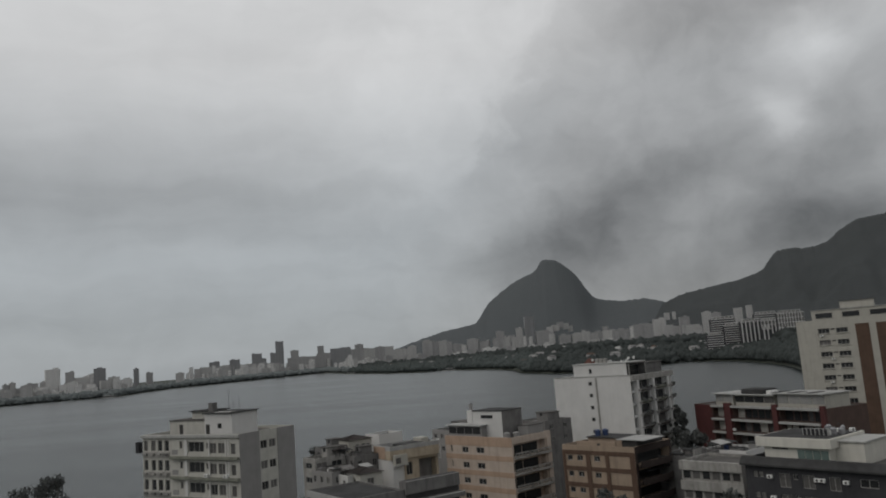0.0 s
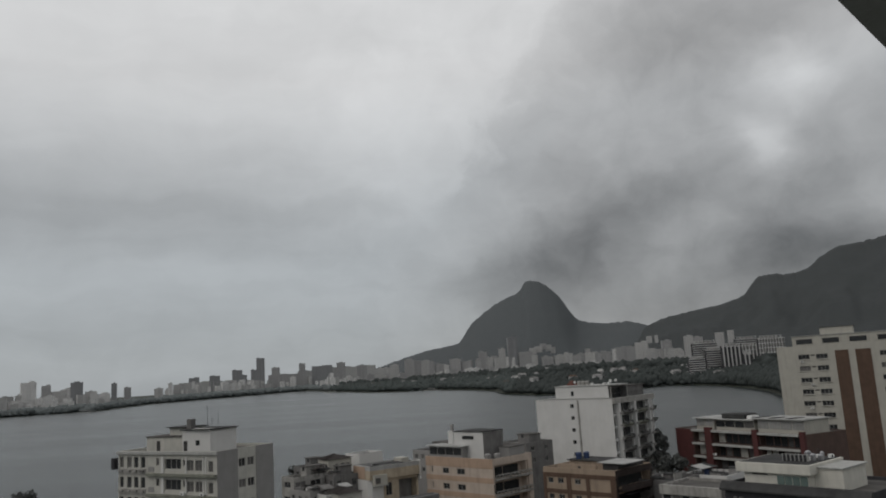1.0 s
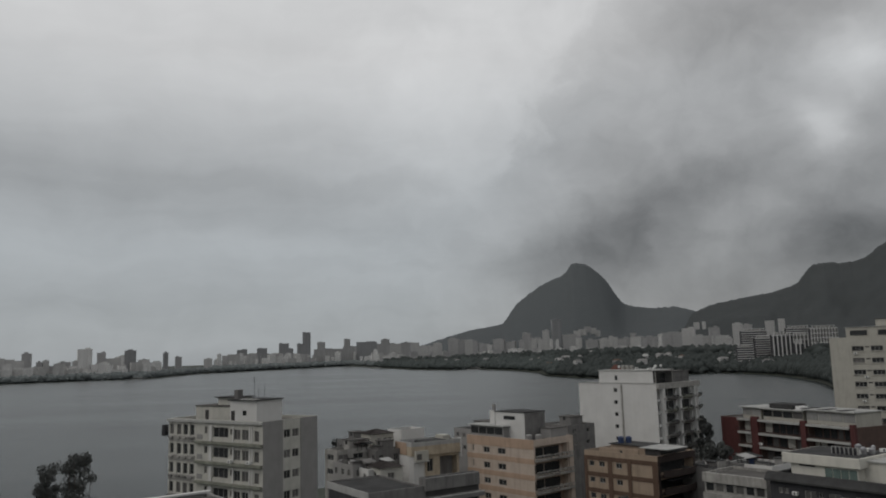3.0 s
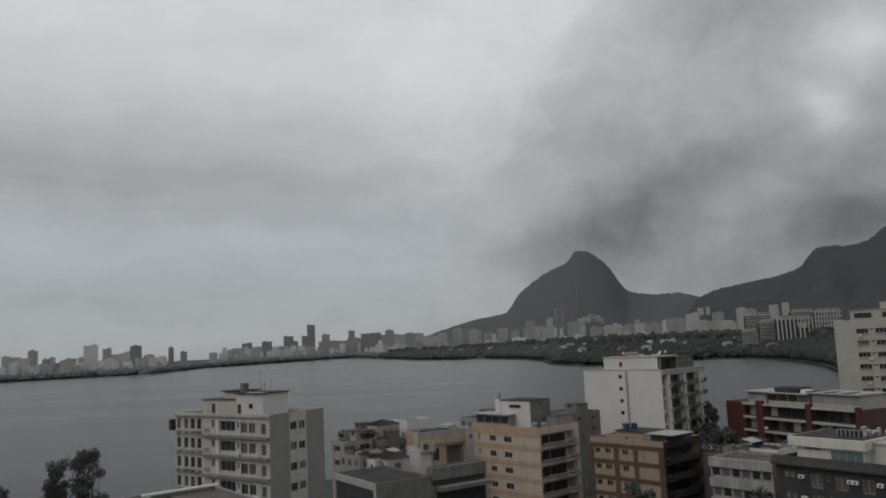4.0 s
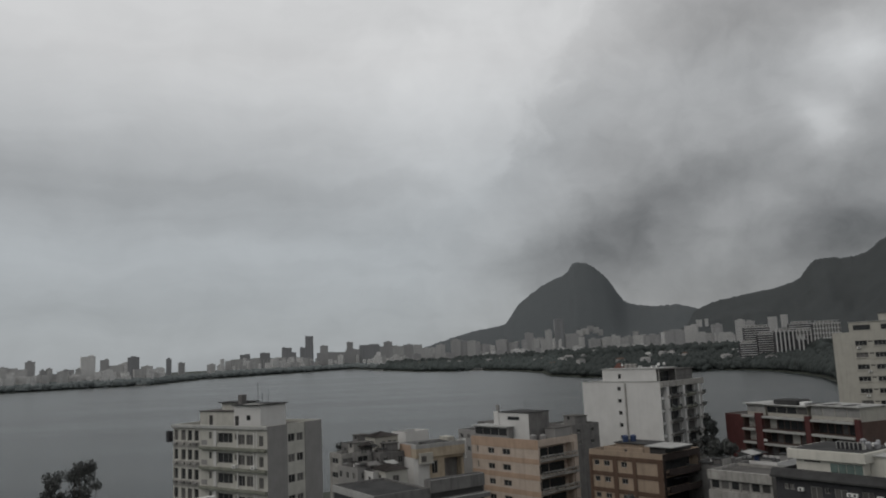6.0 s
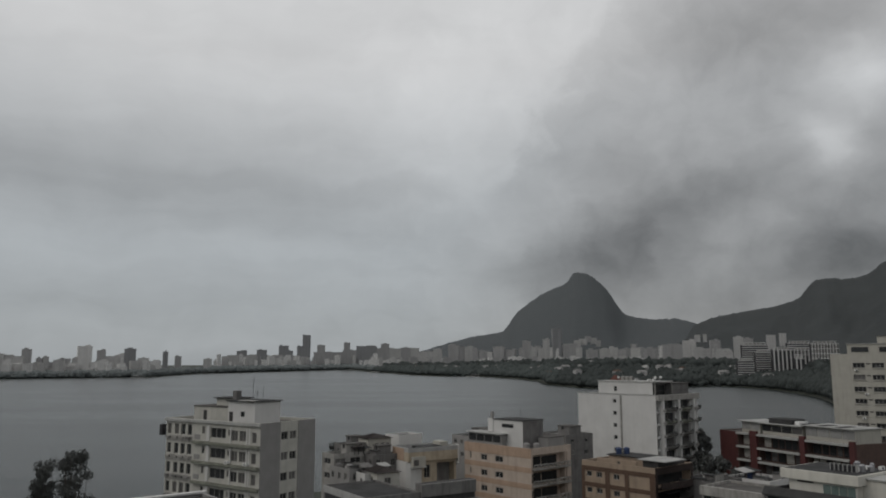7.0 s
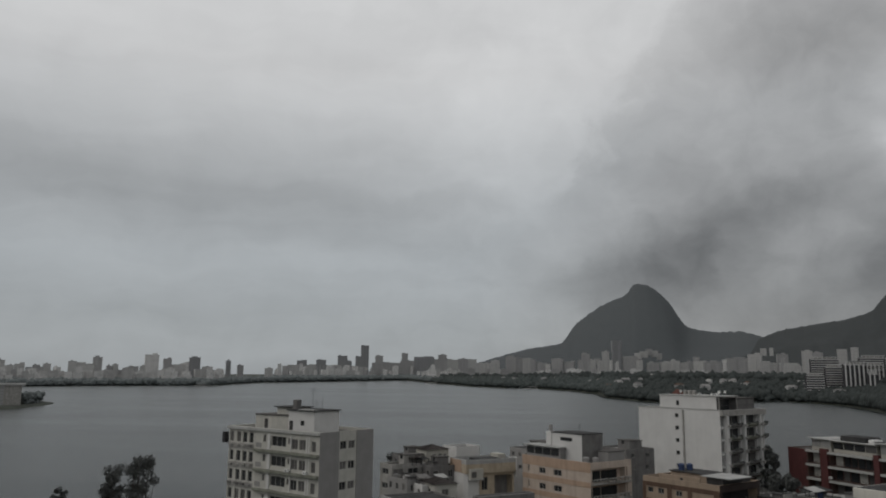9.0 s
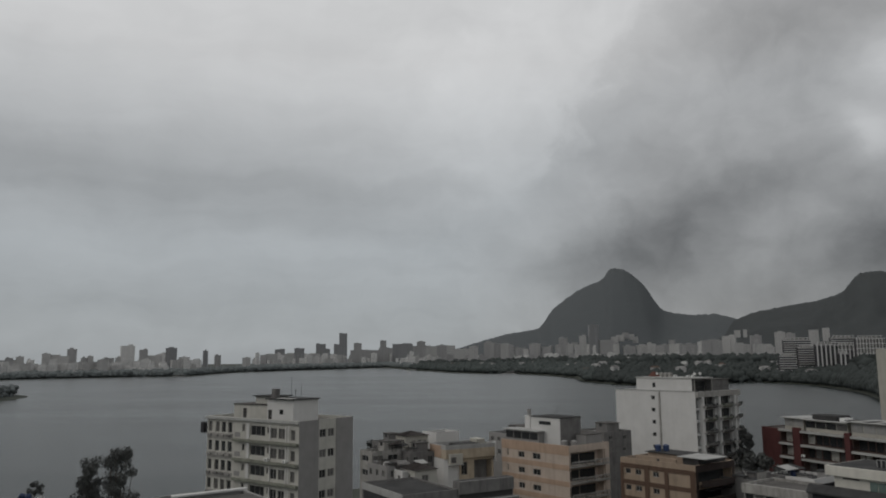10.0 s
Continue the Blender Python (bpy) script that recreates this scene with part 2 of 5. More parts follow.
M = {
    "cream": material("cream_paint", (0.46, 0.45, 0.41), 0.85, 0.15, 0.25),
    "greyside": material("grey_render", (0.26, 0.254, 0.247), 0.9, 0.10, 0.10),
    "ledge": material("mossy_concrete", (0.21, 0.215, 0.18), 0.9, 0.25, 0.5),
    "white": material("weathered_white_paint", (0.57, 0.565, 0.55), 0.8, 0.10, 0.07, 4.0),
    "offwhite": material("dirty_white_render", (0.33, 0.32, 0.30), 0.85, 0.3, 0.7),
    "pentwhite": material("ivory_paint", (0.41, 0.395, 0.35), 0.8, 0.10, 0.25),
    "ivory": material("bright_ivory_paint", (0.56, 0.545, 0.49), 0.8, 0.10, 0.22),
    "clay": material("red_clay_tiles", (0.12, 0.058, 0.048), 0.85, 0.3, 0.2, 0.8, spec=0.1),
    "peach": material("peach_paint", (0.40, 0.29, 0.215), 0.85, 0.15, 0.35),
    "pink": material("pale_pink_tile", (0.46, 0.385, 0.325), 0.75, 0.14, 0.3),
    "beige": material("beige_paint", (0.315, 0.245, 0.185), 0.85, 0.18, 0.35),
    "brown": material("brown_tile", (0.105, 0.066, 0.047), 0.8, 0.2, 0.3),
    "tan": material("ochre_paint", (0.42, 0.355, 0.27), 0.85, 0.2, 0.45),
    "red": material("dark_red_tile", (0.085, 0.030, 0.029), 0.7, 0.2, 0.3),
    "redbrown": material("red_brown_tile", (0.095, 0.062, 0.052), 0.75, 0.2, 0.3),
    "darkbrown": material("dark_brown_tile", (0.048, 0.038, 0.035), 0.85, 0.25, 0.3, spec=0.12),
    "slate": material("slate_render", (0.056, 0.056, 0.06), 0.88, 0.25, 0.3, spec=0.12),
    "greywall": material("stained_grey_render", (0.17, 0.165, 0.16), 0.9, 0.25, 0.6),
    "roof": material("roof_membrane", (0.115, 0.11, 0.105), 0.95, 0.35, 0.0, 3.0, spec=0.06),
    "darkroof": material("dark_roof_sheet", (0.06, 0.06, 0.06), 0.85, 0.35, 0.0, 2.5, spec=0.06),
    "tileroof": material("old_clay_tiles", (0.055, 0.049, 0.047), 0.9, 0.35, 0.0, 1.0, spec=0.06),
    "paleroof": material("pale_fibre_cement", (0.36, 0.36, 0.35), 0.85, 0.2, 0.3),
    "slab": material("pale_concrete", (0.38, 0.38, 0.365), 0.85, 0.15, 0.35),
    "dark": material("shaded_interior", (0.055, 0.053, 0.052), 0.9, 0.3),
    "metal": material("grey_metal", (0.35, 0.35, 0.36), 0.45, 0.15, 0.0, 1.0, 0.05, 0.8),
    "darkmetal": material("dark_metal", (0.05, 0.05, 0.055), 0.5, 0.2, 0.0, 1.0, 0.05, 0.6),
    "frame": material("window_frame_paint", (0.40, 0.39, 0.37), 0.6, 0.2, 0.0, 1.0, 0.05, 0.0, 0.6),
    "pane": material("dark_window_glass", (0.04, 0.042, 0.044), 0.14, 0.3, 0.0, 1.0, 0.02, 0.0, 0.5, 6.0, 0.3),
    "blind": material("curtained_window", (0.14, 0.135, 0.13), 0.5, 0.3, 0.0, 0.8, 0.03, 0.0, 0.7),
    "glazing_pale": material("pale_glazing", (0.33, 0.33, 0.32), 0.25, 0.2, 0.0, 1.0, 0.02, 0.0, 0.4),
    "greenpane": material("green_tinted_glass", (0.15, 0.20, 0.185), 0.10, 0.2, 0.0, 1.0, 0.02, 0.0, 0.2, 6.0, 0.5),
    "blue": material("blue_plastic", (0.035, 0.055, 0.12), 0.5, 0.15),
    "whiteplastic": material("white_enamel", (0.72, 0.72, 0.70), 0.5, 0.12),
    "bark": material("bark", (0.10, 0.085, 0.07), 0.95, 0.3),
    "leaf": leaf_material("leaves", (0.115, 0.12, 0.115), 1.2, 0.15),
    # foliage paler with distance: haze put into the leaf colours
    "wood": leaf_material("hazed_far_foliage", (0.135, 0.15, 0.15), 14.0, 0.05, 0.12),
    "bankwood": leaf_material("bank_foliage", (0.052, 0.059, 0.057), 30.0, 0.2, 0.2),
    "parkwood": leaf_material("hazed_park_foliage", (0.072, 0.083, 0.080), 30.0, 0.2, 0.16),
    "earth": material("ground_cover", (0.055, 0.062, 0.05), 0.95, 0.4, 0.0, 25.0, 0.3, 0, 0, 0.8),
    "water": water_material(),
    # peak paler and bluer: the haze over it is put into these colours
    "mount": mountain_material("hazed_forest_and_granite", (0.088, 0.096, 0.104), (0.112, 0.121, 0.130), (0.070, 0.077, 0.081), (0.092, 0.101, 0.105)),
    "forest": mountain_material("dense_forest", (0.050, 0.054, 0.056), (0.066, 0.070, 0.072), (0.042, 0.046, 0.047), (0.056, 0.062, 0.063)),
    # far walls and window tones paled: haze put into the facade colours
    "farlight": far_facade("hazed_pale_facade", (0.58, 0.57, 0.555), dark=0.28),
    "farmid": far_facade("hazed_grey_facade", (0.43, 0.425, 0.42), dark=0.24),
    "fardark": far_facade("hazed_dark_facade", (0.31, 0.315, 0.325), dark=0.22),
    "farwhite": far_facade("hazed_white_facade", (0.84, 0.83, 0.81), dark=0.25, side=0.28),
    "soffit": material("dark_soffit_paint", (0.42, 0.43, 0.43), 0.85, 0.1),
}


# ---- mesh helpers ----
def box(bm, x0, y0, z0, x1, y1, z1, bevel=0.0):
    vs = [bm.verts.new(p) for p in ((x0, y0, z0), (x1, y0, z0), (x1, y1, z0), (x0, y1, z0), (x0, y0, z1), (x1, y0, z1), (x1, y1, z1), (x0, y1, z1))]
    fs = [bm.faces.new([vs[i] for i in f]) for f in ((3, 2, 1, 0), (4, 5, 6, 7), (0, 1, 5, 4), (1, 2, 6, 5), (2, 3, 7, 6), (3, 0, 4, 7))]
    if bevel:
        es = list({e for f in fs for e in f.edges})
        bmesh.ops.bevel(bm, geom=es, offset=bevel, segments=1, affect="EDGES")


def tube(bm, p, q, r0, r1=None, n=8):
    p, q = Vector(p), Vector(q)
    r1 = r0 if r1 is None else r1
    turn = (q - p).to_track_quat("Z", "Y").to_matrix().to_4x4()
    bmesh.ops.create_cone(bm, cap_ends=True, segments=n, radius1=r0, radius2=max(r1, 0.001), depth=(q - p).length,
                          matrix=Matrix.Translation((p + q) / 2) @ turn)


def mesh_of(bm, name, mat):
    me = bpy.data.meshes.new(name)
    bm.to_mesh(me)
    bm.free()
    for one in mat if isinstance(mat, (list, tuple)) else [mat]:
        me.materials.append(M[one])
    return me


def part(name, bm, mat, parent, label=""):
    """Links a bmesh as one mesh object under a thing or a part."""
    ob = new(name, mesh_of(bm, name, mat))
    ob.parent = parent
    return tagged(ob, label)


def put(name, me, parent, m):
    ob = new(name, me)
    ob.parent = parent
    ob.matrix_basis = m
    return ob


def thing(name, x, y, z, turn, label, category, group="", kind=""):
    ob = new(name)
    ob.matrix_world = pose(x, y, z, 0, 0, turn)
    return tagged(ob, label, category, group, kind)


# ---- the ground, the lagoon, the island ----
SHORE_AZ = [-180, -75, -60, -45, -31, -24, -20.4, -16.6, -14.6, -10.2, -6.5, -4.4, -1.9, 1, 3, 6, 7.6, 8.1, 10, 11.7, 14, 18, 20, 21.6, 23.3, 25, 26.7, 27.4, 33, 45, 60, 180]
SHORE_R = [245, 245, 1500, 1850, 1935, 2000, 1948, 2475, 2560, 2845, 3200, 2477, 2065, 1868, 1870, 1616, 1431, 1259, 1139, 1088, 1133, 1178, 1215, 1181, 1109, 997, 859, 753, 560, 400, 300, 245]


def far_shore(az):
    return float(np.interp(az, SHORE_AZ, SHORE_R)) + 14 * noise.noise((az * 1.7, 0, 3))


def near_shore(az):
    return float(np.interp(az, [-180, -60, -35, -10, 10, 30, 60, 180], [235, 225, 215, 232, 246, 268, 260, 235])) + 3 * noise.noise((az * 0.9, 5, 3))


def rise(az):
    """How high the land behind the far shore climbs."""
    return float(np.interp(az, [-180, -40, -16, -3, 3, 8, 14, 20, 28, 45, 180], [4, 6, 10, 12, 16, 20, 22, 22, 18, 14, 4]))


def land_z(x, y):
    az, r = math.degrees(math.atan2(x, y)), math.hypot(x, y)
    a, b = near_shore(az), far_shore(az)
    if r <= a:
        return 3.0
    if r < b:
        return -5.0
    return 1.6 + rise(az) * min(1.0, (r - b) / 420.0) ** 0.9


def build_ground():
    bm = bmesh.new()
    azs = [-180 + 6 * i for i in range(20)] + [-60 + 0.4 * i for i in range(301)] + [66 + 6 * i for i in range(20)]
    rings = []
    for az in azs:
        a, b = near_shore(az), max(far_shore(az), near_shore(az) + 8)
        rs = [(6, 3.0), (90, 3.0), (160, 3.0), (a - 6, 3.0), (a, 1.4), (a + 1, -5)]
        rs += [(b - 1, -5), (b, 1.2), (b + 12, 2.2)] + [(b + d, land_z(*[(b + d) * f(radians(az)) for f in (math.sin, math.cos)])) for d in (60, 140, 260, 420, 700)]
        rs += [(max(b + 750, 4900), rise(az) + 1.6)]
        rings.append([bm.verts.new((r * math.sin(radians(az)), r * math.cos(radians(az)), z)) for r, z in rs])
    for p, q in zip(rings, rings[1:] + rings[:1]):
        for i in range(len(p) - 1):
            bm.faces.new((p[i], p[i + 1], q[i + 1], q[i]))
    bm.faces.new([p[0] for p in reversed(rings)])
    bmesh.ops.recalc_face_normals(bm, faces=bm.faces)
    ob = new("ground", mesh_of(bm, "ground", "earth"))
    tagged(ob, "low green and earthen land round the lagoon", "ground", "", "structure")
    bm = bmesh.new()
    bmesh.ops.create_circle(bm, cap_ends=True, segments=96, radius=4800)
    tagged(new("water", mesh_of(bm, "water", "water")), "wide grey lagoon with fine wind ripples", "lagoon", "", "structure")
    bm = bmesh.new()
    rows = []
    for i in range(7):
        f = i / 6
        rows.append([bm.verts.new((math.cos(2 * math.pi * j / 40) * (165 - 25 * f) * (1 + 0.08 * noise.noise((j * 0.5, i, 1))), math.sin(2 * math.pi * j / 40) * (52 - 12 * f), -3 + 5.2 * f ** 0.6)) for j in range(40)])
    for p, q in zip(rows, rows[1:]):
        for j in range(40):
            bm.faces.new((p[j], p[(j + 1) % 40], q[(j + 1) % 40], q[j]))
    bm.faces.new(rows[-1])
    isle = new("island_ground", mesh_of(bm, "island_ground", "earth"))
    isle.matrix_world = pose(-517, 730, 0, 0, 0, 95)
    tagged(isle, "low wooded island in the grey lagoon", "island", "", "structure")


BELL = np.array([1, 3, 6, 9, 10, 9, 6, 3, 1]) / 48.0


def build_mountain(name, azs, heights, r_foot, r_top, r_back, power, rough, label, step=0.16, mat="mount"):
    """A hill: its crest follows a line of heights, its front falls to the foot, with gullies and spurs."""
    bm = bmesh.new()
    cols = []
    n = int((azs[-1] - azs[0]) / step) + 1
    for i in range(n):
        az = azs[0] + i * step
        near = [az + 0.075 * k for k in range(-4, 5)]
        crest = 40 + (r_top / 4200) * (float(np.dot(np.interp(near, azs, heights), BELL)) - 40)
        jag = 5 * noise.noise((az * 2.6, 1, 0)) + 2.5 * noise.noise((az * 7, 2, 0)) + 4.5 * noise.noise((az * 19, 3, 0))
        top = r_top + 60 * noise.noise((az * 0.4, 7, 0))
        col = []
        for j in range(34):
            v = j / 25
            if v <= 1:
                r = r_foot + (top - r_foot) * v
                z = crest * v ** power + jag * v ** 8
                gully = rough * v ** 0.6 * (1 - v) * 4
            else:
                w = (j - 25) / 8
                r = top + (r_back - top) * w
                z = (crest + jag) * (1 - w) ** 1.2
                gully = rough * w * (1 - w)
            z += gully * (noise.noise((az * 0.5, r * 0.003, 4)) * 0.7 + noise.noise((az * 1.3, r * 0.008, 9)) * 0.3)
            col.append(bm.verts.new((r * math.sin(radians(az)), r * math.cos(radians(az)), max(z, -2))))
        cols.append(col)
    for p, q in zip(cols, cols[1:]):
        for j in range(len(p) - 1):
            bm.faces.new((p[j], q[j], q[j + 1], p[j + 1]))
    bmesh.ops.recalc_face_normals(bm, faces=bm.faces)
    for f in bm.faces:
        f.smooth = True
    tagged(new(name, mesh_of(bm, name, mat)), label, "mountain", "", "structure")


build_ground()
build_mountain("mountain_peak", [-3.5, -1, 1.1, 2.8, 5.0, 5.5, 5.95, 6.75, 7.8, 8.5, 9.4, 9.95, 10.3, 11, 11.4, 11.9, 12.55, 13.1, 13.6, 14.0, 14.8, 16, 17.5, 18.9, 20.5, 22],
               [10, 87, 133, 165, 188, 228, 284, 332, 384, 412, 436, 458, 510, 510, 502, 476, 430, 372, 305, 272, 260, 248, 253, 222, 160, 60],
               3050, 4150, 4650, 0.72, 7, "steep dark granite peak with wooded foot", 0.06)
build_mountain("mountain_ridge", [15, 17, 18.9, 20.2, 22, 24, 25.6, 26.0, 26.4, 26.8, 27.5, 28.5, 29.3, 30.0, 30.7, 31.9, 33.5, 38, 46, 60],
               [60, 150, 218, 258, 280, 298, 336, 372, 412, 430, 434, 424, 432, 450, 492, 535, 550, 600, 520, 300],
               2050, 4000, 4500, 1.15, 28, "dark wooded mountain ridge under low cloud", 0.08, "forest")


# ---- buildings near by ----
def shell(bm, w, d, zb, zt, front=(), side=(), reveal=0.22, parapet=0.9, wall_t=0.25):
    """Four walls with real openings, and a roof deck behind a parapet. Fronts face -y (x from -w to 0), sides face +x (y from 0 to d).
    An opening is (u0, z0, u1, z1, depth, backed)."""
    def face(place, length, u_start, holes):
        us = sorted({round(v, 3) for v in (u_start, u_start + length, *[v for h in holes for v in (h[0], h[2])])})
        zs = sorted({round(v, 3) for v in (zb, zt, *[v for h in holes for v in (h[1], h[3])])})
        seen = {}

        def vert(u, z, dep=0.0):
            key = (round(u, 3), round(z, 3), round(dep, 3))
            if key not in seen:
                seen[key] = bm.verts.new(place(u, z, dep))
            return seen[key]
        for u0, u1 in zip(us, us[1:]):
            for z0, z1 in zip(zs, zs[1:]):
                cu, cz = (u0 + u1) / 2, (z0 + z1) / 2
                if not any(h[0] < cu < h[2] and h[1] < cz < h[3] for h in holes):
                    bm.faces.new((vert(u0, z0), vert(u1, z0), vert(u1, z1), vert(u0, z1)))
        for u0, z0, u1, z1, dep, backed in holes:
            ring = [(u0, z0), (u1, z0), (u1, z1), (u0, z1)]
            a = [bm.verts.new(place(u, z, 0)) for u, z in ring]
            b = [bm.verts.new(place(u, z, dep)) for u, z in ring]
            for i in range(4):
                bm.faces.new((a[i], a[(i + 1) % 4], b[(i + 1) % 4], b[i]))
            if backed:
                bm.faces.new(b)
    face(lambda u, z, dep: (u, dep, z), w, -w, front)
    face(lambda u, z, dep: (-dep, u, z), d, 0.0, side)
    face(lambda u, z, dep: (u, d - dep, z), w, -w, ())
    face(lambda u, z, dep: (-w + dep, u, z), d, 0.0, ())
    t, zr = wall_t, zt - parapet
    outer = [bm.verts.new(p) for p in ((-w, 0, zt), (0, 0, zt), (0, d, zt), (-w, d, zt))]
    inner = [bm.verts.new(p) for p in ((-w + t, t, zt), (-t, t, zt), (-t, d - t, zt), (-w + t, d - t, zt))]
    deck = [bm.verts.new(p) for p in ((-w + t, t, zr), (-t, t, zr), (-t, d - t, zr), (-w + t, d - t, zr))]
    for i in range(4):
        j = (i + 1) % 4
        bm.faces.new((outer[i], outer[j], inner[j], inner[i]))
        bm.faces.new((inner[i], inner[j], deck[j], deck[i]))
    f = bm.faces.new(deck)
    f.material_index = 1


WINDOWS = {}


def window(parent, u, z, w, h, depth, side=False, pane="pane", leaves=2, frame_mat="frame"):
    """A window in its opening: a frame with mullions, and its pane as a part of it. u, z: its lower corner."""
    key = (round(w, 2), round(h, 2), pane, leaves, frame_mat)
    if key not in WINDOWS:
        bm = bmesh.new()
        t = 0.07
        for a in ((0, 0, w, t), (0, h - t, w, h), (0, t, t, h - t), (w - t, t, w, h - t)):
            box(bm, a[0], -0.05, a[1], a[2], 0.03, a[3])
        for i in range(1, leaves):
            box(bm, w * i / leaves - 0.035, -0.045, t, w * i / leaves + 0.035, 0.025, h - t)
        fm = mesh_of(bm, "window", frame_mat)
        bm = bmesh.new()
        box(bm, t, 0.0, t, w - t, 0.015, h - t)
        WINDOWS[key] = (fm, mesh_of(bm, "pane", pane))
    fm, pm = WINDOWS[key]
    m = pose(-depth, u, z, 0, 0, 90) if side else pose(u, depth, z)
    ob = put("window", fm, parent, m)
    put("pane", pm, ob, Matrix())


def tall(zs, top):
    return [(top + z0, top + z1) for z0, z1 in zs]


def box_part(name, parent, mat, *dims, label="", bevel=0.0):
    bm = bmesh.new()
    box(bm, *dims, bevel)
    return part(name, bm, mat, parent, label)


def roof_shed(parent, name, x0, y0, x1, y1, z0, z1, mat, roof="roof", eave=0.25, door=None, win=None):
    """A small room on the roof with a slab over it, and a door or a window on its front."""
    room = box_part(name, parent, mat, x0, y0, z0, x1, y1, z1)
    box_part("roof_slab", room, roof, x0 - eave, y0 - eave, z1 + 0.002, x1 + eave, y1 + eave, z1 + 0.16)
    if door is not None:
        box_part("door", room, "dark", door, y0 - 0.04, z0, door + 0.9, y0 - 0.004, z0 + 2.0)
    if win is not None:
        box_part("window", room, "pane", win, y0 - 0.04, z0 + 1.3, win + 0.9, y0 - 0.004, z0 + 2.1)
    return room


def ac_unit(x, y, z, turn, group="air conditioners"):
    t = thing("air_conditioner", x, y, z, turn, "white window air conditioner on the outer wall", "air conditioner", group)
    bm = bmesh.new()
    box(bm, -0.4, -0.45, 0, 0.4, 0.0, 0.5, 0.03)
    part("casing", bm, "whiteplastic", t)
    bm = bmesh.new()
    bmesh.ops.create_circle(bm, cap_ends=True, segments=14, radius=0.18, matrix=pose(0, -0.455, 0.25, 90, 0, 0))
    part("grille", bm, "darkmetal", t)
    return t


def water_tank(x, y, z, r, h, mat, label):
    t = thing("water_tank", x, y, z, 0, label, "water tank", "roof tanks")
    bm = bmesh.new()
    tube(bm, (0, 0, 0), (0, 0, h), r * 0.9, r, 16)
    part("tank", bm, mat, t)
    bm = bmesh.new()
    tube(bm, (0, 0, h + 0.002), (0, 0, h + 0.22), r * 1.05, r * 0.5, 16)
    part("lid", bm, mat, t)


def antenna(x, y, z, h, bars=4):
    t = thing("antenna", x, y, z, random.uniform(0, 180), "thin metal roof antenna", "antenna", "roof antennas")
    bm = bmesh.new()
    tube(bm, (0, 0, 0), (0, 0, h), 0.035, 0.025, 6)
    part("mast", bm, "darkmetal", t)
    for i in range(bars):
        bm = bmesh.new()
        tube(bm, (-0.6 + 0.1 * i, 0, h - 0.15 - 0.22 * i), (0.6 - 0.1 * i, 0, h - 0.15 - 0.22 * i), 0.015, 0.015, 5)
        part("bar", bm, "darkmetal", t)


def dish(x, y, z, turn):
    t = thing("satellite_dish", x, y, z, turn, "small white satellite dish on a roof", "satellite dish", "dishes")
    bm = bmesh.new()
    rings = []
    for i in range(5):
        r = 0.34 * i / 4
        rings.append([bm.verts.new((r * math.cos(a * math.pi / 8), -0.5 * r * r - 0.0, 0.9 + r * math.sin(a * math.pi / 8))) for a in range(16)] if i else [bm.verts.new((0, 0, 0.9))])
    for a in range(16):
        bm.faces.new((rings[0][0], rings[1][a], rings[1][(a + 1) % 16]))
        for p, q in zip(rings[1:], rings[2:]):
            bm.faces.new((p[a], q[a], q[(a + 1) % 16], p[(a + 1) % 16]))
    part("reflector", bm, "whiteplastic", t)
    bm = bmesh.new()
    tube(bm, (0, 0.05, 0), (0, 0.05, 0.9), 0.03, 0.03, 6)
    part("post", bm, "metal", t)


def on_building(b, x, y, z):
    """The world place of a point in a building's own axes."""
    return b.matrix_world @ Vector((x, y, z))


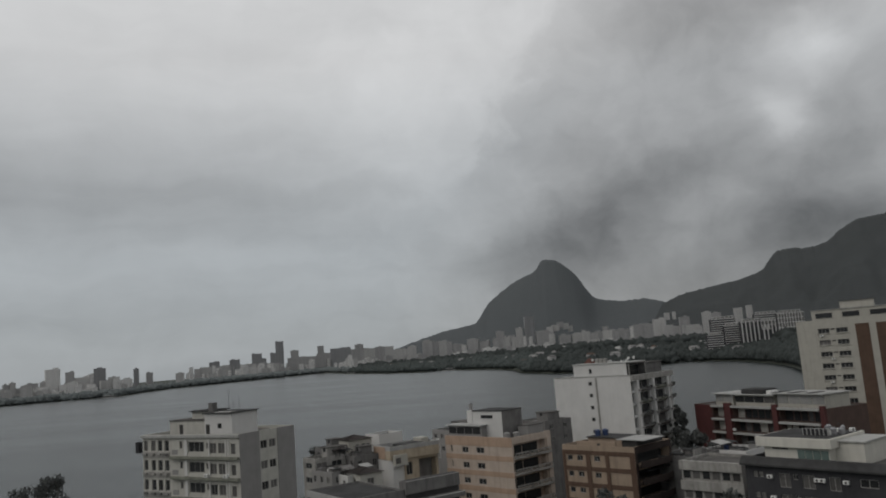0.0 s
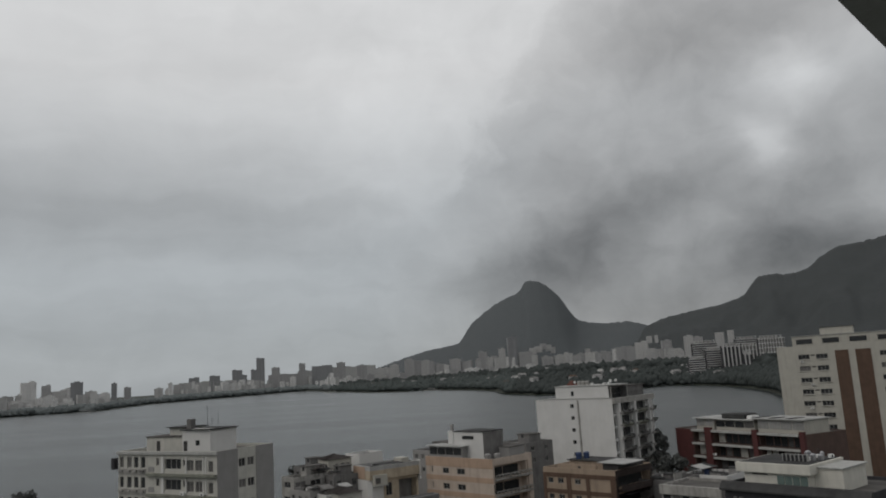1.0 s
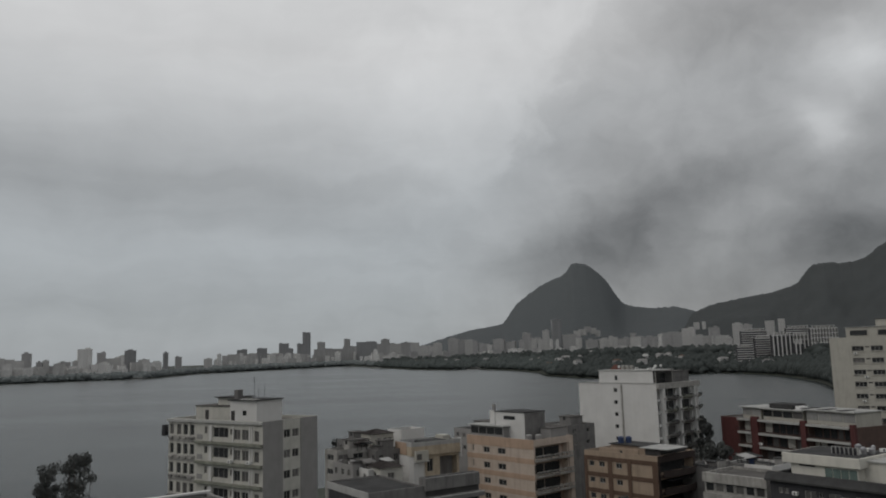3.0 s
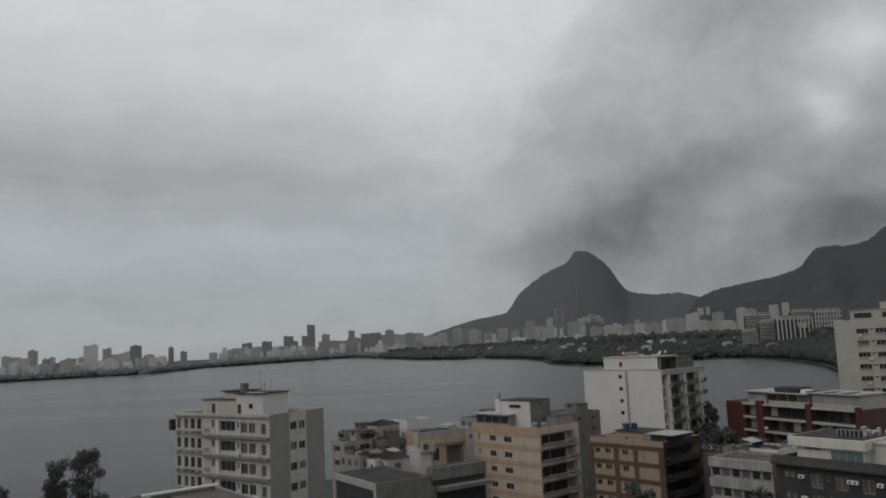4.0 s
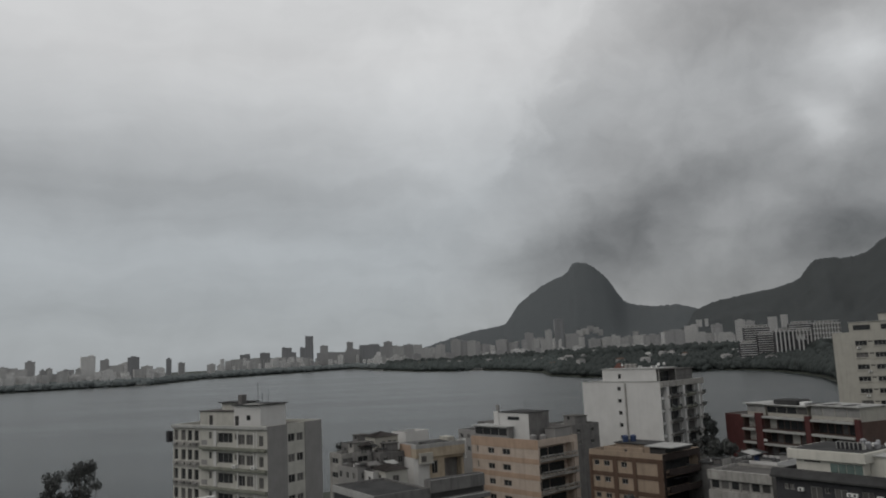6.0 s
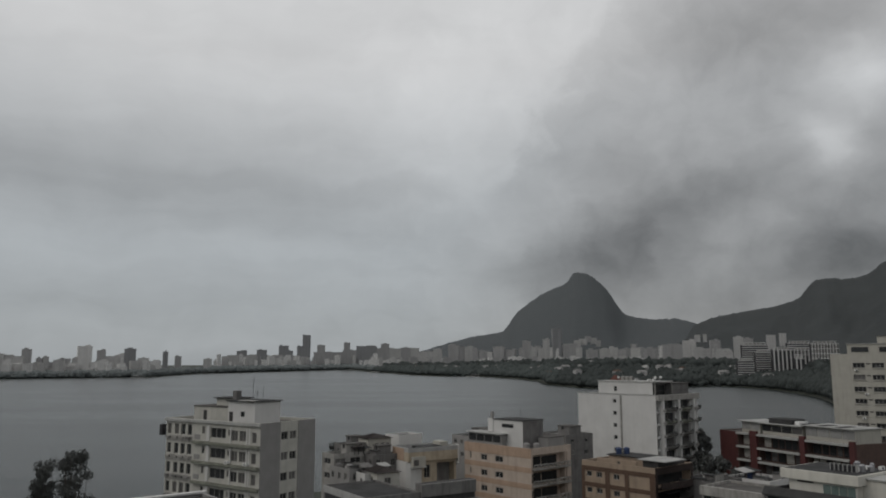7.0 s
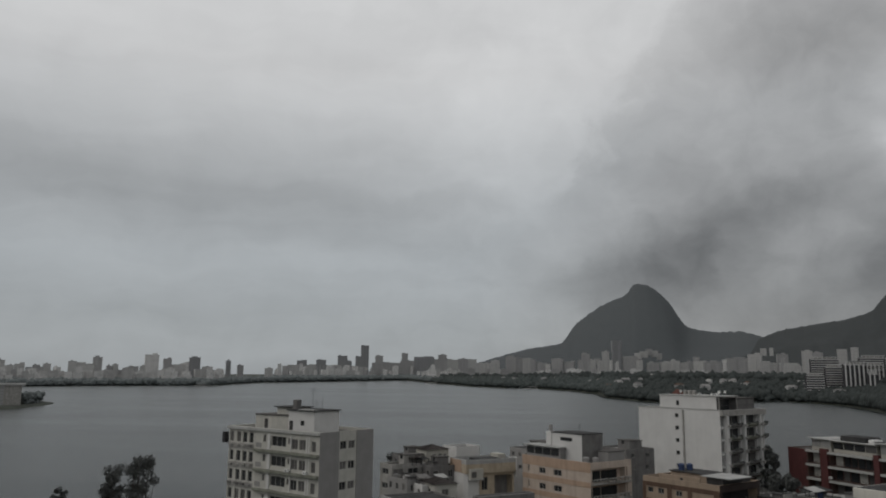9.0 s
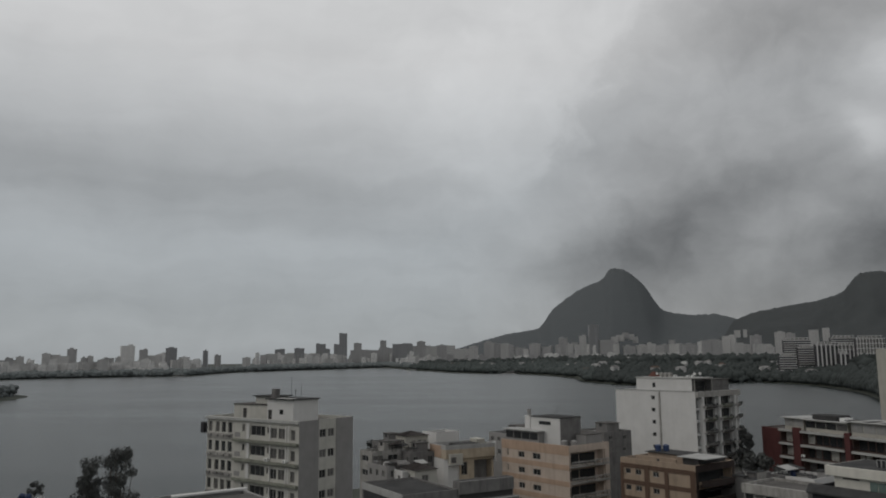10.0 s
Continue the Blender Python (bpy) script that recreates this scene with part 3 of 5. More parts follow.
def grey_slab_block():
    """The cream block with loggias and mossy ledges, its gable in grey render that also carries painted shade."""
    top, base, w, d, st = 27.0, 0.0, 24.4, 12.2, 3.28
    b = thing("apartment_building", -27.9, 124.9, 3, -35.7, "cream ten-storey apartment block with mossy ledges and a grey gable", "apartment building")
    front, side, wins = [], [], []
    for k in range(8):
        z = top - k * st
        for u0, u1 in ((-24.1, -23.0), (-22.1, -20.9), (-20.3, -19.1), (-18.5, -17.3)):
            front.append((u0, z - 2.75, u1, z - 0.95, 0.28, False))
            wins.append((u0, z - 2.75, u1 - u0, 1.8, 0.22, False, random.choice(("pane", "pane", "pane", "blind")), 1))
        for u0, u1, z0, z1, leaves in ((-14.5, -13.8, -2.3, -1.1, 1), (-12.3, -8.4, -2.85, -1.2, 3), (-7.9, -7.4, -2.3, -1.35, 1),
                                       (-7.0, -5.4, -3.05, -1.4, 2), (-5.0, -3.4, -3.05, -1.4, 2), (-2.0, -0.9, -3.2, -1.5, 1)):
            dep = 0.3 if leaves == 3 else 0.2
            front.append((u0, z + z0, u1, z + z1, dep, False))
            wins.append((u0, z + z0, u1 - u0, z1 - z0, dep - 0.05, False, "pane" if leaves == 3 else random.choice(("pane", "blind", "blind")), leaves))
        for u0 in (4.5, 6.4):
            side.append((u0, z - 2.95, u0 + 1.45, z - 1.65, 0.2, False))
            wins.append((u0, z - 2.95, 1.45, 1.3, 0.16, True, random.choice(("pane", "pane", "blind")), 2))
    bm = bmesh.new()
    shell(bm, w, d, base, top, front, side, parapet=0.5)
    part("wall", bm, ["cream", "roof"], b)
    for o in wins:
        window(b, *o[:5], side=o[5], pane=o[6], leaves=o[7])
    # grey gable skin, its colour lowered for shade, with the lighter recessed strip that holds the windows
    for y0, y1 in ((0.003, 4.25), (8.25, 12.197)):
        box_part("gable_panel", b, "greyside", 0.003, y0, 0.02, 0.09, y1, top - 0.02)
    for k in range(8):
        z = top - k * st
        bm = bmesh.new()
        box(bm, -16.6, -0.55, z - 4.0, -0.05, -0.003, z - 3.55, 0.02)
        part("ledge", bm, "ledge", b, "mossy concrete ledge")
        box_part("spandrel", b, "offwhite", -24.2, -0.10, z - 3.9, -17.1, -0.003, z - 2.9)
        box_part("shutter", b, "greyside", -16.5, -0.05, z - 3.3, -15.0, -0.003, z - 2.5)
        box_part("pillar", b, "white", -13.2, -0.14, z - 3.45, -12.5, -0.003, z - 0.9)
        for u in (-7.2, -3.2, -2.6):
            box_part("pillar", b, "white", u, -0.10, z - 3.45, u + 0.22, -0.003, z - 0.9)
        for u in (-23.6, -21.5, -19.8, -18.0):
            box_part("planter", b, random.choice(("offwhite", "greyside", "greywall")), u - 0.55, -0.4, z - 3.4, u + 0.55, -0.104, z - 3.1)
    bm = bmesh.new()
    box(bm, -w - 0.25, -0.35, top - 0.55, 0.12, -0.003, top - 0.05, 0.03)
    part("cornice", bm, "slab", b, "pale concrete roof edge")
    zr = top - 0.5
    roof_shed(b, "penthouse", -9.2, 1.0, -2.6, 6.5, zr, top + 3.2, "white", "darkroof", 0.3, -8.9, -6.0)
    box_part("canopy_edge", b, "slab", -6.0, 0.35, top + 3.37, -2.2, 1.4, top + 3.5)
    roof_shed(b, "stair_house", -19.0, 1.6, -9.6, 7.0, zr, top + 2.1, "cream", "roof", 0.15, -16.4)
    roof_shed(b, "lift_house", -14.8, 3.0, -10.0, 6.5, top + 2.28, top + 3.5, "cream", "darkroof", 0.45)
    box_part("chimney", b, "greywall", -9.6, 2.2, top + 2.3, -8.6, 3.2, top + 4.9)
    for x, y, h in ((-6.6, 4.0, 3.6), (-5.2, 5.0, 2.4), (-4.4, 3.0, 1.7)):
        p = on_building(b, x, y, top + 3.36)
        antenna(p.x, p.y, p.z, h)
    bm = bmesh.new()
    box(bm, -w - 1.7, -0.3, top - 3.1, -w - 0.8, 0.5, top - 1.2, 0.04)
    box(bm, -w - 0.79, -0.05, top - 2.3, -w - 0.005, 0.2, top - 2.1)
    part("corner_box", bm, "slate", b, "dark box on an arm at the corner")
    for k in range(1, 6, 2):
        for u in (-7.6, -3.0):
            p = on_building(b, u, -0.12, top - k * st - 3.52)
            ac_unit(p.x, p.y, p.z, -35.7)


def striped_block():
    """Pale pink block with peach bands, side loggias behind white balustrades."""
    top, w, d, st = 19.0, 20.0, 12.4, 3.22
    b = thing("apartment_building", 19.4, 159.1, 3, -50, "pale pink apartment block with peach bands and white balustrades", "apartment building")
    front, side, wins = [], [], []
    for k in range(5):
        z = top - k * st
        for u0, u1, z0, z1, lv in ((-18.3, -17.9, -3.4, -2.0, 1), (-14.8, -12.9, -3.45, -2.25, 2), (-10.4, -8.1, -3.45, -2.25, 2)):
            front.append((u0, z + z0, u1, z + z1, 0.2, False))
            wins.append((u0, z + z0, u1 - u0, z1 - z0, 0.15, False, random.choice(("pane", "pane", "blind")), lv))
        side.append((0.5, z - 4.1, 10.4, z - 1.35, 1.5, True))
    bm = bmesh.new()
    shell(bm, w, d, 0, top, front, side, parapet=0.9)
    part("wall", bm, ["pink", "roof"], b)
    for o in wins:
        window(b, *o[:5], side=o[5], pane=o[6], leaves=o[7])
    box_part("band", b, "peach", -w - 0.05, -0.06, top - 1.95, 0.05, -0.003, top - 0.02, label="peach painted band")
    for k in range(4):
        z = top - 3.85 - k * st
        box_part("band", b, "peach", -w - 0.05, -0.06, z - 1.0, 0.05, -0.003, z)
        box_part("corner_slit", b, "dark", 0.003, 0.12, z - 2.9, 0.02, 0.4, z - 1.2)
    for k in range(5):
        z = top - 4.1 - k * st
        bm = bmesh.new()
        box(bm, 0.003, 0.5, z - 0.28, 0.55, 11.9, z - 0.003)
        part("balcony_slab", bm, "offwhite", b)
        bm = bmesh.new()
        for y0, y1, x in ((0.5, 4.6, 0.45), (4.6, 7.0, 0.75), (7.0, 11.9, 0.45)):
            box(bm, x - 0.1, y0, z + 0.72, x + 0.06, y1, z + 0.92)
            box(bm, x - 0.08, y0, z - 0.002, x + 0.04, y1, z + 0.14)
            n = max(2, int((y1 - y0) / 0.85))
            for i in range(n + 1):
                yy = y0 + (y1 - y0) * i / n
                box(bm, x - 0.08, yy - 0.12, z + 0.14, x + 0.04, yy + 0.12, z + 0.72)
        part("balustrade", bm, "offwhite", b, "white concrete balustrade")
        box_part("sliding_door", b, "pane", -1.47, 1.2, z + 0.02, -1.44, 4.4, z + 2.2)
        box_part("sliding_door", b, "pane", -1.47, 4.6, z + 0.02, -1.44, 9.4, z + 2.2)
        box_part("pier", b, "pink", 0.003, 10.7, z + 0.95, 0.3, 11.9, z + 2.8)
    zr = top - 0.9
    box_part("glazed_room", b, "greyside", -19.3, 0.6, zr, -9.0, 4.2, top + 2.1)
    for i in range(4):
        box_part("window", b, "pane", -19.1 + i * 2.5, 0.5, top + 0.45, -16.9 + i * 2.5, 0.595, top + 1.8)
    box_part("canopy", b, "paleroof", -19.8, 0.0, top + 2.13, -8.6, 4.6, top + 2.32, label="pale roof sheet")
    roof_shed(b, "penthouse", -13.0, 2.2, -4.3, 8.5, zr, top + 5.1, "white", "darkroof", 0.15, None, None)
    box_part("slot_window", b, "pane", -10.4, 2.12, top + 3.6, -7.0, 2.195, top + 4.3)
    # grey skin on the penthouse's right side paints in its shade
    box_part("grey_gable", b, "greywall", -4.29, 2.25, zr, -4.2, 8.45, top + 5.05)
    box_part("chimney", b, "white", -15.2, 2.6, top + 2.34, -13.6, 3.8, top + 5.2)
    box_part("chimney_pot", b, "greyside", -14.7, 2.9, top + 5.2, -14.1, 3.5, top + 6.6)
    roof_shed(b, "laundry_room", -3.4, 6.0, -0.6, 11.0, zr, top + 1.7, "greyside", "roof", 0.1)
    for x, y in ((-3.0, 2.0), (-1.6, 3.4)):
        p = on_building(b, x, y, zr)
        water_tank(p.x, p.y, p.z, 0.7, 1.5, "greyside", "grey round water tank on the roof")
    p = on_building(b, -8.0, 5.5, top + 5.27)
    antenna(p.x, p.y, p.z, 1.8)


def white_tower():
    """The tall white block: a blank gable with one stair strip, and a side of columns and planted balconies."""
    top, w, d, st = 28.0, 24.3, 20.0, 3.1
    b = thing("apartment_building", 55.2, 194.1, 3, -48.4, "tall white apartment block with blank gable and concrete balconies", "apartment building")
    front, side, wins = [], [], []
    for k in range(8):
        z = top - k * st
        front.append((-12.9, z - 2.3, -11.8, z - 1.3, 0.35, False))
        wins.append((-12.9, z - 2.3, 1.1, 1.0, 0.3, False, "pane", 1))
        for u0, u1 in ((0.22, 1.6), (2.7, 8.7), (10.4, 16.2), (17.6, 19.4)):
            side.append((u0, z - 3.95, u1, z - 1.45, 0.75, True))
    bm = bmesh.new()
    shell(bm, w, d, 0, top, front, side, parapet=0.9)
    part("wall", bm, ["white", "roof"], b)
    for o in wins:
        window(b, *o[:5], side=o[5], pane=o[6], leaves=o[7])
    box_part("stair_strip", b, "offwhite", -10.6, -0.25, 0.02, -10.2, -0.003, top - 0.3)
    # fascia colour dulled to carry the shade on this side
    box_part("fascia", b, "offwhite", 0.003, -0.02, top - 1.4, 0.75, d, top - 0.01, label="deep pale concrete fascia")
    box_part("coping", b, "slab", -w - 0.12, -0.14, top + 0.003, 0.1, 0.2, top + 0.12)
    for u in (1.5, 9.0, 16.4):
        bm = bmesh.new()
        box(bm, 0.003, u + 0.15, 0.02, 1.0, u + 0.95, top - 1.41, 0.03)
        part("column", bm, "white", b)
    for k in range(8):
        z = top - 3.95 - k * st
        for u0, u1 in ((2.66, 8.98), (10.17, 16.38), (17.6, 20.4)):
            # a bulging concrete trough with hanging plants before each loggia
            out = random.uniform(0.5, 0.8)
            bm = bmesh.new()
            bow = [(0.55 + out * math.sin(math.pi * i / 10) ** 0.3, u0 + (u1 - u0) * i / 10) for i in range(11)]
            prof = [[bm.verts.new((max(0.003, x - dx), y, zz)) for x, y in bow] for dx, zz in ((9, z - 0.32), (0.45, z - 0.32), (0.0, z + 0.1), (0.0, z + 0.62), (0.16, z + 0.62), (0.16, z), (9, z))]
            for p, q in zip(prof, prof[1:]):
                for i in range(10):
                    bm.faces.new((p[i], p[i + 1], q[i + 1], q[i]))
            part("balcony", bm, random.choice(("greywall", "greywall", "offwhite", "ledge")), b)
            # dark panes across the loggia backs also paint the shade of the voids
            box_part("glazing", b, random.choice(("pane", "pane", "pane", "blind")), -0.74, u0 + 0.05, z + 0.02, -0.66, min(u1, 19.4) - 0.05, z + 2.45)
            box_part("mullion", b, "greywall", -0.65, u0 + (u1 - u0) * 0.48, z + 0.02, -0.5, u0 + (u1 - u0) * 0.48 + 0.2, z + 2.45)
            bm = bmesh.new()
            for i in range(9):
                yy = random.uniform(u0 + 0.5, u1 - 0.5)
                xx = 0.5 + out * math.sin(math.pi * (yy - u0) / (u1 - u0)) ** 0.3
                bmesh.ops.create_icosphere(bm, subdivisions=1, radius=random.uniform(0.18, 0.42), matrix=Matrix.Translation((xx, yy, z + random.uniform(0.35, 0.85))))
            for v in bm.verts:
                v.co += 0.16 * noise.noise_vector(v.co * 4.0)
            tagged(part("planting", bm, "leaf", b), kind="stuff")
        box_part("glazing", b, "pane", -0.74, 0.24, z + 0.02, -0.7, 1.58, z + 2.45)
        for u in (1.65, 9.15, 16.55):
            box_part("bracket", b, "offwhite", 1.005, u + 0.05, z - 0.15, 1.5, u + 0.75, z + 0.4)
    zr = top - 0.9
    box_part("penthouse", b, "white", -17.8, 0.6, zr, -6.4, 9.0, top + 3.2)
    box_part("terrace_room", b, "greywall", -6.38, 2.6, zr, -2.6, 8.8, top + 2.9)
    box_part("terrace_glazing", b, "pane", -2.57, 3.0, zr + 0.1, -2.52, 8.4, top + 2.4)
    box_part("parapet_front", b, "white", -6.38, 0.6, zr, -1.2, 0.85, top + 3.19)
    bm = bmesh.new()
    box(bm, -18.0, 0.4, top + 3.21, -0.5, 9.3, top + 3.42, 0.03)
    part("roof_sheet", bm, "slab", b, "pale flat roof sheet over the penthouse")
    for y in (1.2, 9.0):
        box_part("terrace_post", b, "offwhite", -0.95, y - 0.12, top + 0.01, -0.7, y + 0.12, top + 3.2)
    box_part("terrace_rail", b, "darkmetal", -0.9, 1.0, top + 1.0, -0.84, 17.0, top + 1.08)
    bm = bmesh.new()
    bmesh.ops.create_cone(bm, cap_ends=True, segments=4, radius1=1.7, radius2=0.5, depth=1.3, matrix=pose(-15.6, 5.6, top + 4.08, 0, 0, 45))
    part("clay_hood", bm, "clay", b, "red clay tiled hood")
    box_part("slit_window", b, "pane", -12.7, 0.52, top + 0.8, -11.9, 0.595, top + 2.0)
    roof_shed(b, "penthouse_wing", -9.0, 9.2, -1.0, 17.5, zr, top + 2.7, "greywall", "roof", 0.3)
    for i in range(16):
        p = on_building(b, random.uniform(-14 if i > 8 else -7, -1.5), random.uniform(1.5, 8.6), top + 3.425)
        if i % 3 == 0:
            antenna(p.x, p.y, p.z, random.uniform(0.9, 1.5), 3)
        elif i % 3 == 1:
            dish(p.x, p.y, p.z, random.uniform(-60, 60))
        else:
            ac_unit(p.x, p.y, p.z, random.uniform(0, 90), "roof machines")
    for i in range(3):
        p = on_building(b, -12.5 + 1.3 * i, 4.5, top + 3.425)
        water_tank(p.x, p.y, p.z, 0.6, 0.9, "offwhite", "pale round water tank on the white roof")


def brown_grid_block():
    """Beige block with brown pilasters and bands."""
    top, w, d, st = 18.0, 16.3, 12.0, 2.95
    b = thing("apartment_building", 38.5, 137.6, 3, -50, "beige apartment block with a brown grid and a dark terrace", "apartment building")
    front, wins, side = [], [], []
    for k in range(5):
        z = top - k * st
        for u0, u1 in ((-15.2, -14.0), (-12.9, -11.6), (-9.0, -7.7)):
            front.append((u0, z - 2.85, u1, z - 1.9, 0.2, False))
            wins.append((u0, z - 2.85, u1 - u0, 0.95, 0.15, False, "pane", 1 if u0 < -14 else 2))
        side.append((0.7, z - 3.3, 11.2, z - 1.2, 1.6, True))
    bm = bmesh.new()
    shell(bm, w, d, 0, top, front, side, parapet=0.8)
    part("wall", bm, ["beige", "roof"], b)
    for o in wins:
        window(b, *o[:5], side=o[5], pane=o[6], leaves=o[7])
    for k in range(5):
        z = top - 0.95 - k * st
        box_part("band", b, "brown", -w, -0.10, z - 0.75, 0.0, -0.003, z, label="brown tiled band" if k == 0 else "")
    for u0, u1 in ((-w, -15.6), (-10.8, -9.8), (-6.4, -5.6), (-1.1, 0.0)):
        box_part("pilaster", b, "brown", u0, -0.14, 0.02, u1, -0.102, top - 1.0)
    for k in range(5):
        z = top - 3.3 - k * st
        bm = bmesh.new()
        bow = [(1.0 + 0.9 * math.sin(math.pi * i / 14), 0.4 + 11.2 * i / 14) for i in range(15)]
        prof = [[bm.verts.new((x - dx if x - dx > 0 else 0.003, y, zz)) for x, y in bow] for dx, zz in ((9, z - 0.3), (0, z - 0.3), (0, z + 0.8), (0.13, z + 0.8), (0.13, z), (9, z))]
        for p, q in zip(prof, prof[1:]):
            for i in range(14):
                bm.faces.new((p[i], p[i + 1], q[i + 1], q[i]))
        part("balcony", bm, "darkbrown", b, "dark brown curved balcony")
        box_part("glazing", b, "pane", -1.58, 1.0, z + 0.05, -1.54, 10.8, z + 1.9)
        if k % 2:
            box_part("awning", b, "darkmetal", 0.2, 2.0, z + 1.9, 1.3, 9.0, z + 1.96)
    # dark skins over the beige side give it painted shade
    box_part("side_band", b, "darkbrown", 0.003, 0.02, top - 1.19, 0.08, 11.98, top - 0.01, label="brown side band darkened as shade")
    for y in (0.02, 11.22):
        box_part("side_pier", b, "darkbrown", 0.003, y, 0.02, 0.06, y + 0.66, top - 1.2)
    zr = top - 0.8
    roof_shed(b, "stair_house", -13.0, 4.0, -5.0, 9.0, zr, top + 0.9, "beige", "darkroof", 0.3)
    box_part("parapet_return", b, "beige", -13.0, 0.4, zr, -4.2, 0.7, top + 0.7)
    # terrace room blocked in with the dark of its shaded inside
    box_part("terrace_room", b, "dark", -3.6, 1.6, zr, -0.4, 10.0, top + 1.0)
    bm = bmesh.new()
    box(bm, -4.4, 1.0, top + 1.02, 1.6, 7.5, top + 1.16)
    part("terrace_canopy", bm, "paleroof", b, "pale sheet over the terrace")
    p = on_building(b, -11.6, 5.4, top + 1.07)
    for dx in (0, 1.5):
        water_tank(p.x + dx, p.y, p.z, 0.6, 1.0, "blue", "blue plastic water tank on a roof")
    box_part("roof_opening", b, "dark", -8.2, 0.32, top - 0.1, -7.7, 0.398, top + 0.4)


def red_terrace_block():
    """The long low block: red tiled piers, white balcony slabs, a glazed top storey."""
    top, w, d, st = 19.0, 40.0, 13.0, 3.2
    b = thing("apartment_building", 88.55, 163.94, 3, -67.9, "long dark red apartment block with white balcony slabs", "apartment building")
    u = lambda v: v - 34.0
    bays = ((0.3, 4.6), (7.1, 19.6), (21.4, 32.6))
    front = []
    for k in range(5):
        z = top - k * st
        for a, c in bays:
            front.append((u(a), z - 3.1, u(c), z - 0.7, 1.6, True))
    bm = bmesh.new()
    shell(bm, w, d, 0, top, front, (), parapet=0.25)
    part("wall", bm, ["redbrown", "roof"], b)
    box_part("gable_skin", b, "red", u(-6.0), -0.09, 0.02, u(-0.02), -0.003, top - 0.02, label="dark red tiled wall")
    for a, c in ((4.75, 6.95), (19.75, 21.2), (32.8, 34.0)):
        box_part("pier", b, "red", u(a), -0.7, 0.02, u(c), -0.003, top + 0.6)
    for k in range(5):
        z = top - k * st
        for a, c in bays:
            bm = bmesh.new()
            box(bm, u(a), -0.8, z - 0.52, u(c), -0.004, z - 0.02, 0.02)
            part("balcony_slab", bm, "slab", b, "white balcony slab")
            bm = bmesh.new()
            n = int((c - a) / 0.5)
            for i in range(n + 1):
                x = u(a + (c - a) * i / n)
                box(bm, x - 0.015, -0.75, z - 3.4 + 0.25, x + 0.015, -0.72, z - 3.4 + 1.05)
            box(bm, u(a), -0.77, z - 2.35, u(c), -0.70, z - 2.30)
            part("railing", bm, "darkmetal", b)
            x = a + 0.3
            while x < c - 1.2:
                wd = random.uniform(1.1, 2.2)
                if x + wd < c - 0.2:
                    box_part("glazing", b, random.choice(("pane", "pane", "blind", "cream")), u(x), 1.5, z - 3.05, u(x + wd), 1.57, z - 0.95)
                x += wd + random.uniform(0.2, 0.5)
    zr = top - 0.25
    # the set-back top storey with its pale roofs
    tops = ((0.6, 6.5, 2.6), (7.2, 19.2, 2.5), (20.2, 33.0, 2.9))
    for a, c, h in tops:
        room = box_part("top_storey", b, "pentwhite", u(a), 1.2, zr, u(c), 9.0, top + h)
        n = max(2, int((c - a) / 2.6))
        for i in range(n):
            x0 = a + (c - a) * i / n + 0.12
            x1 = a + (c - a) * (i + 1) / n - 0.12
            box_part("window", room, "glazing_pale" if a > 19 or a < 1 else random.choice(("pane", "blind")), u(x0), 1.1, top + 0.75, u(x1), 1.195, top + h - 0.35)
        bm = bmesh.new()
        box(bm, u(a - 0.5), 0.2, top + h + 0.002, u(c + 0.4), 9.4, top + h + 0.2, 0.03)
        part("top_roof", bm, "paleroof", b, "pale flat roof")
    bm = bmesh.new()
    box(bm, u(9.0), 1.4, top + 2.71, u(16.0), 6.0, top + 3.9, 0.15)
    part("dark_canopy", bm, "darkroof", b, "dark roof box")
    box_part("roof_room", b, "whiteplastic", u(16.4), 2.0, top + 2.71, u(17.8), 4.5, top + 3.5)
    for i in range(6):
        bm = bmesh.new()
        a = 18.6 + 2.4 * i
        box(bm, u(a), 1.0, top + 3.11, u(a + 1.7), 5.5, top + 3.19)
        part("roof_sheet", bm, "slab" if i % 2 else "darkroof", b)
    for i in range(5):
        p = on_building(b, u(2 + 6 * i), -0.84, top - 0.66 - st * (i % 3 + 1) + 1.1)
        if i in (1, 4):
            ac_unit(p.x, p.y, p.z, -67.9)


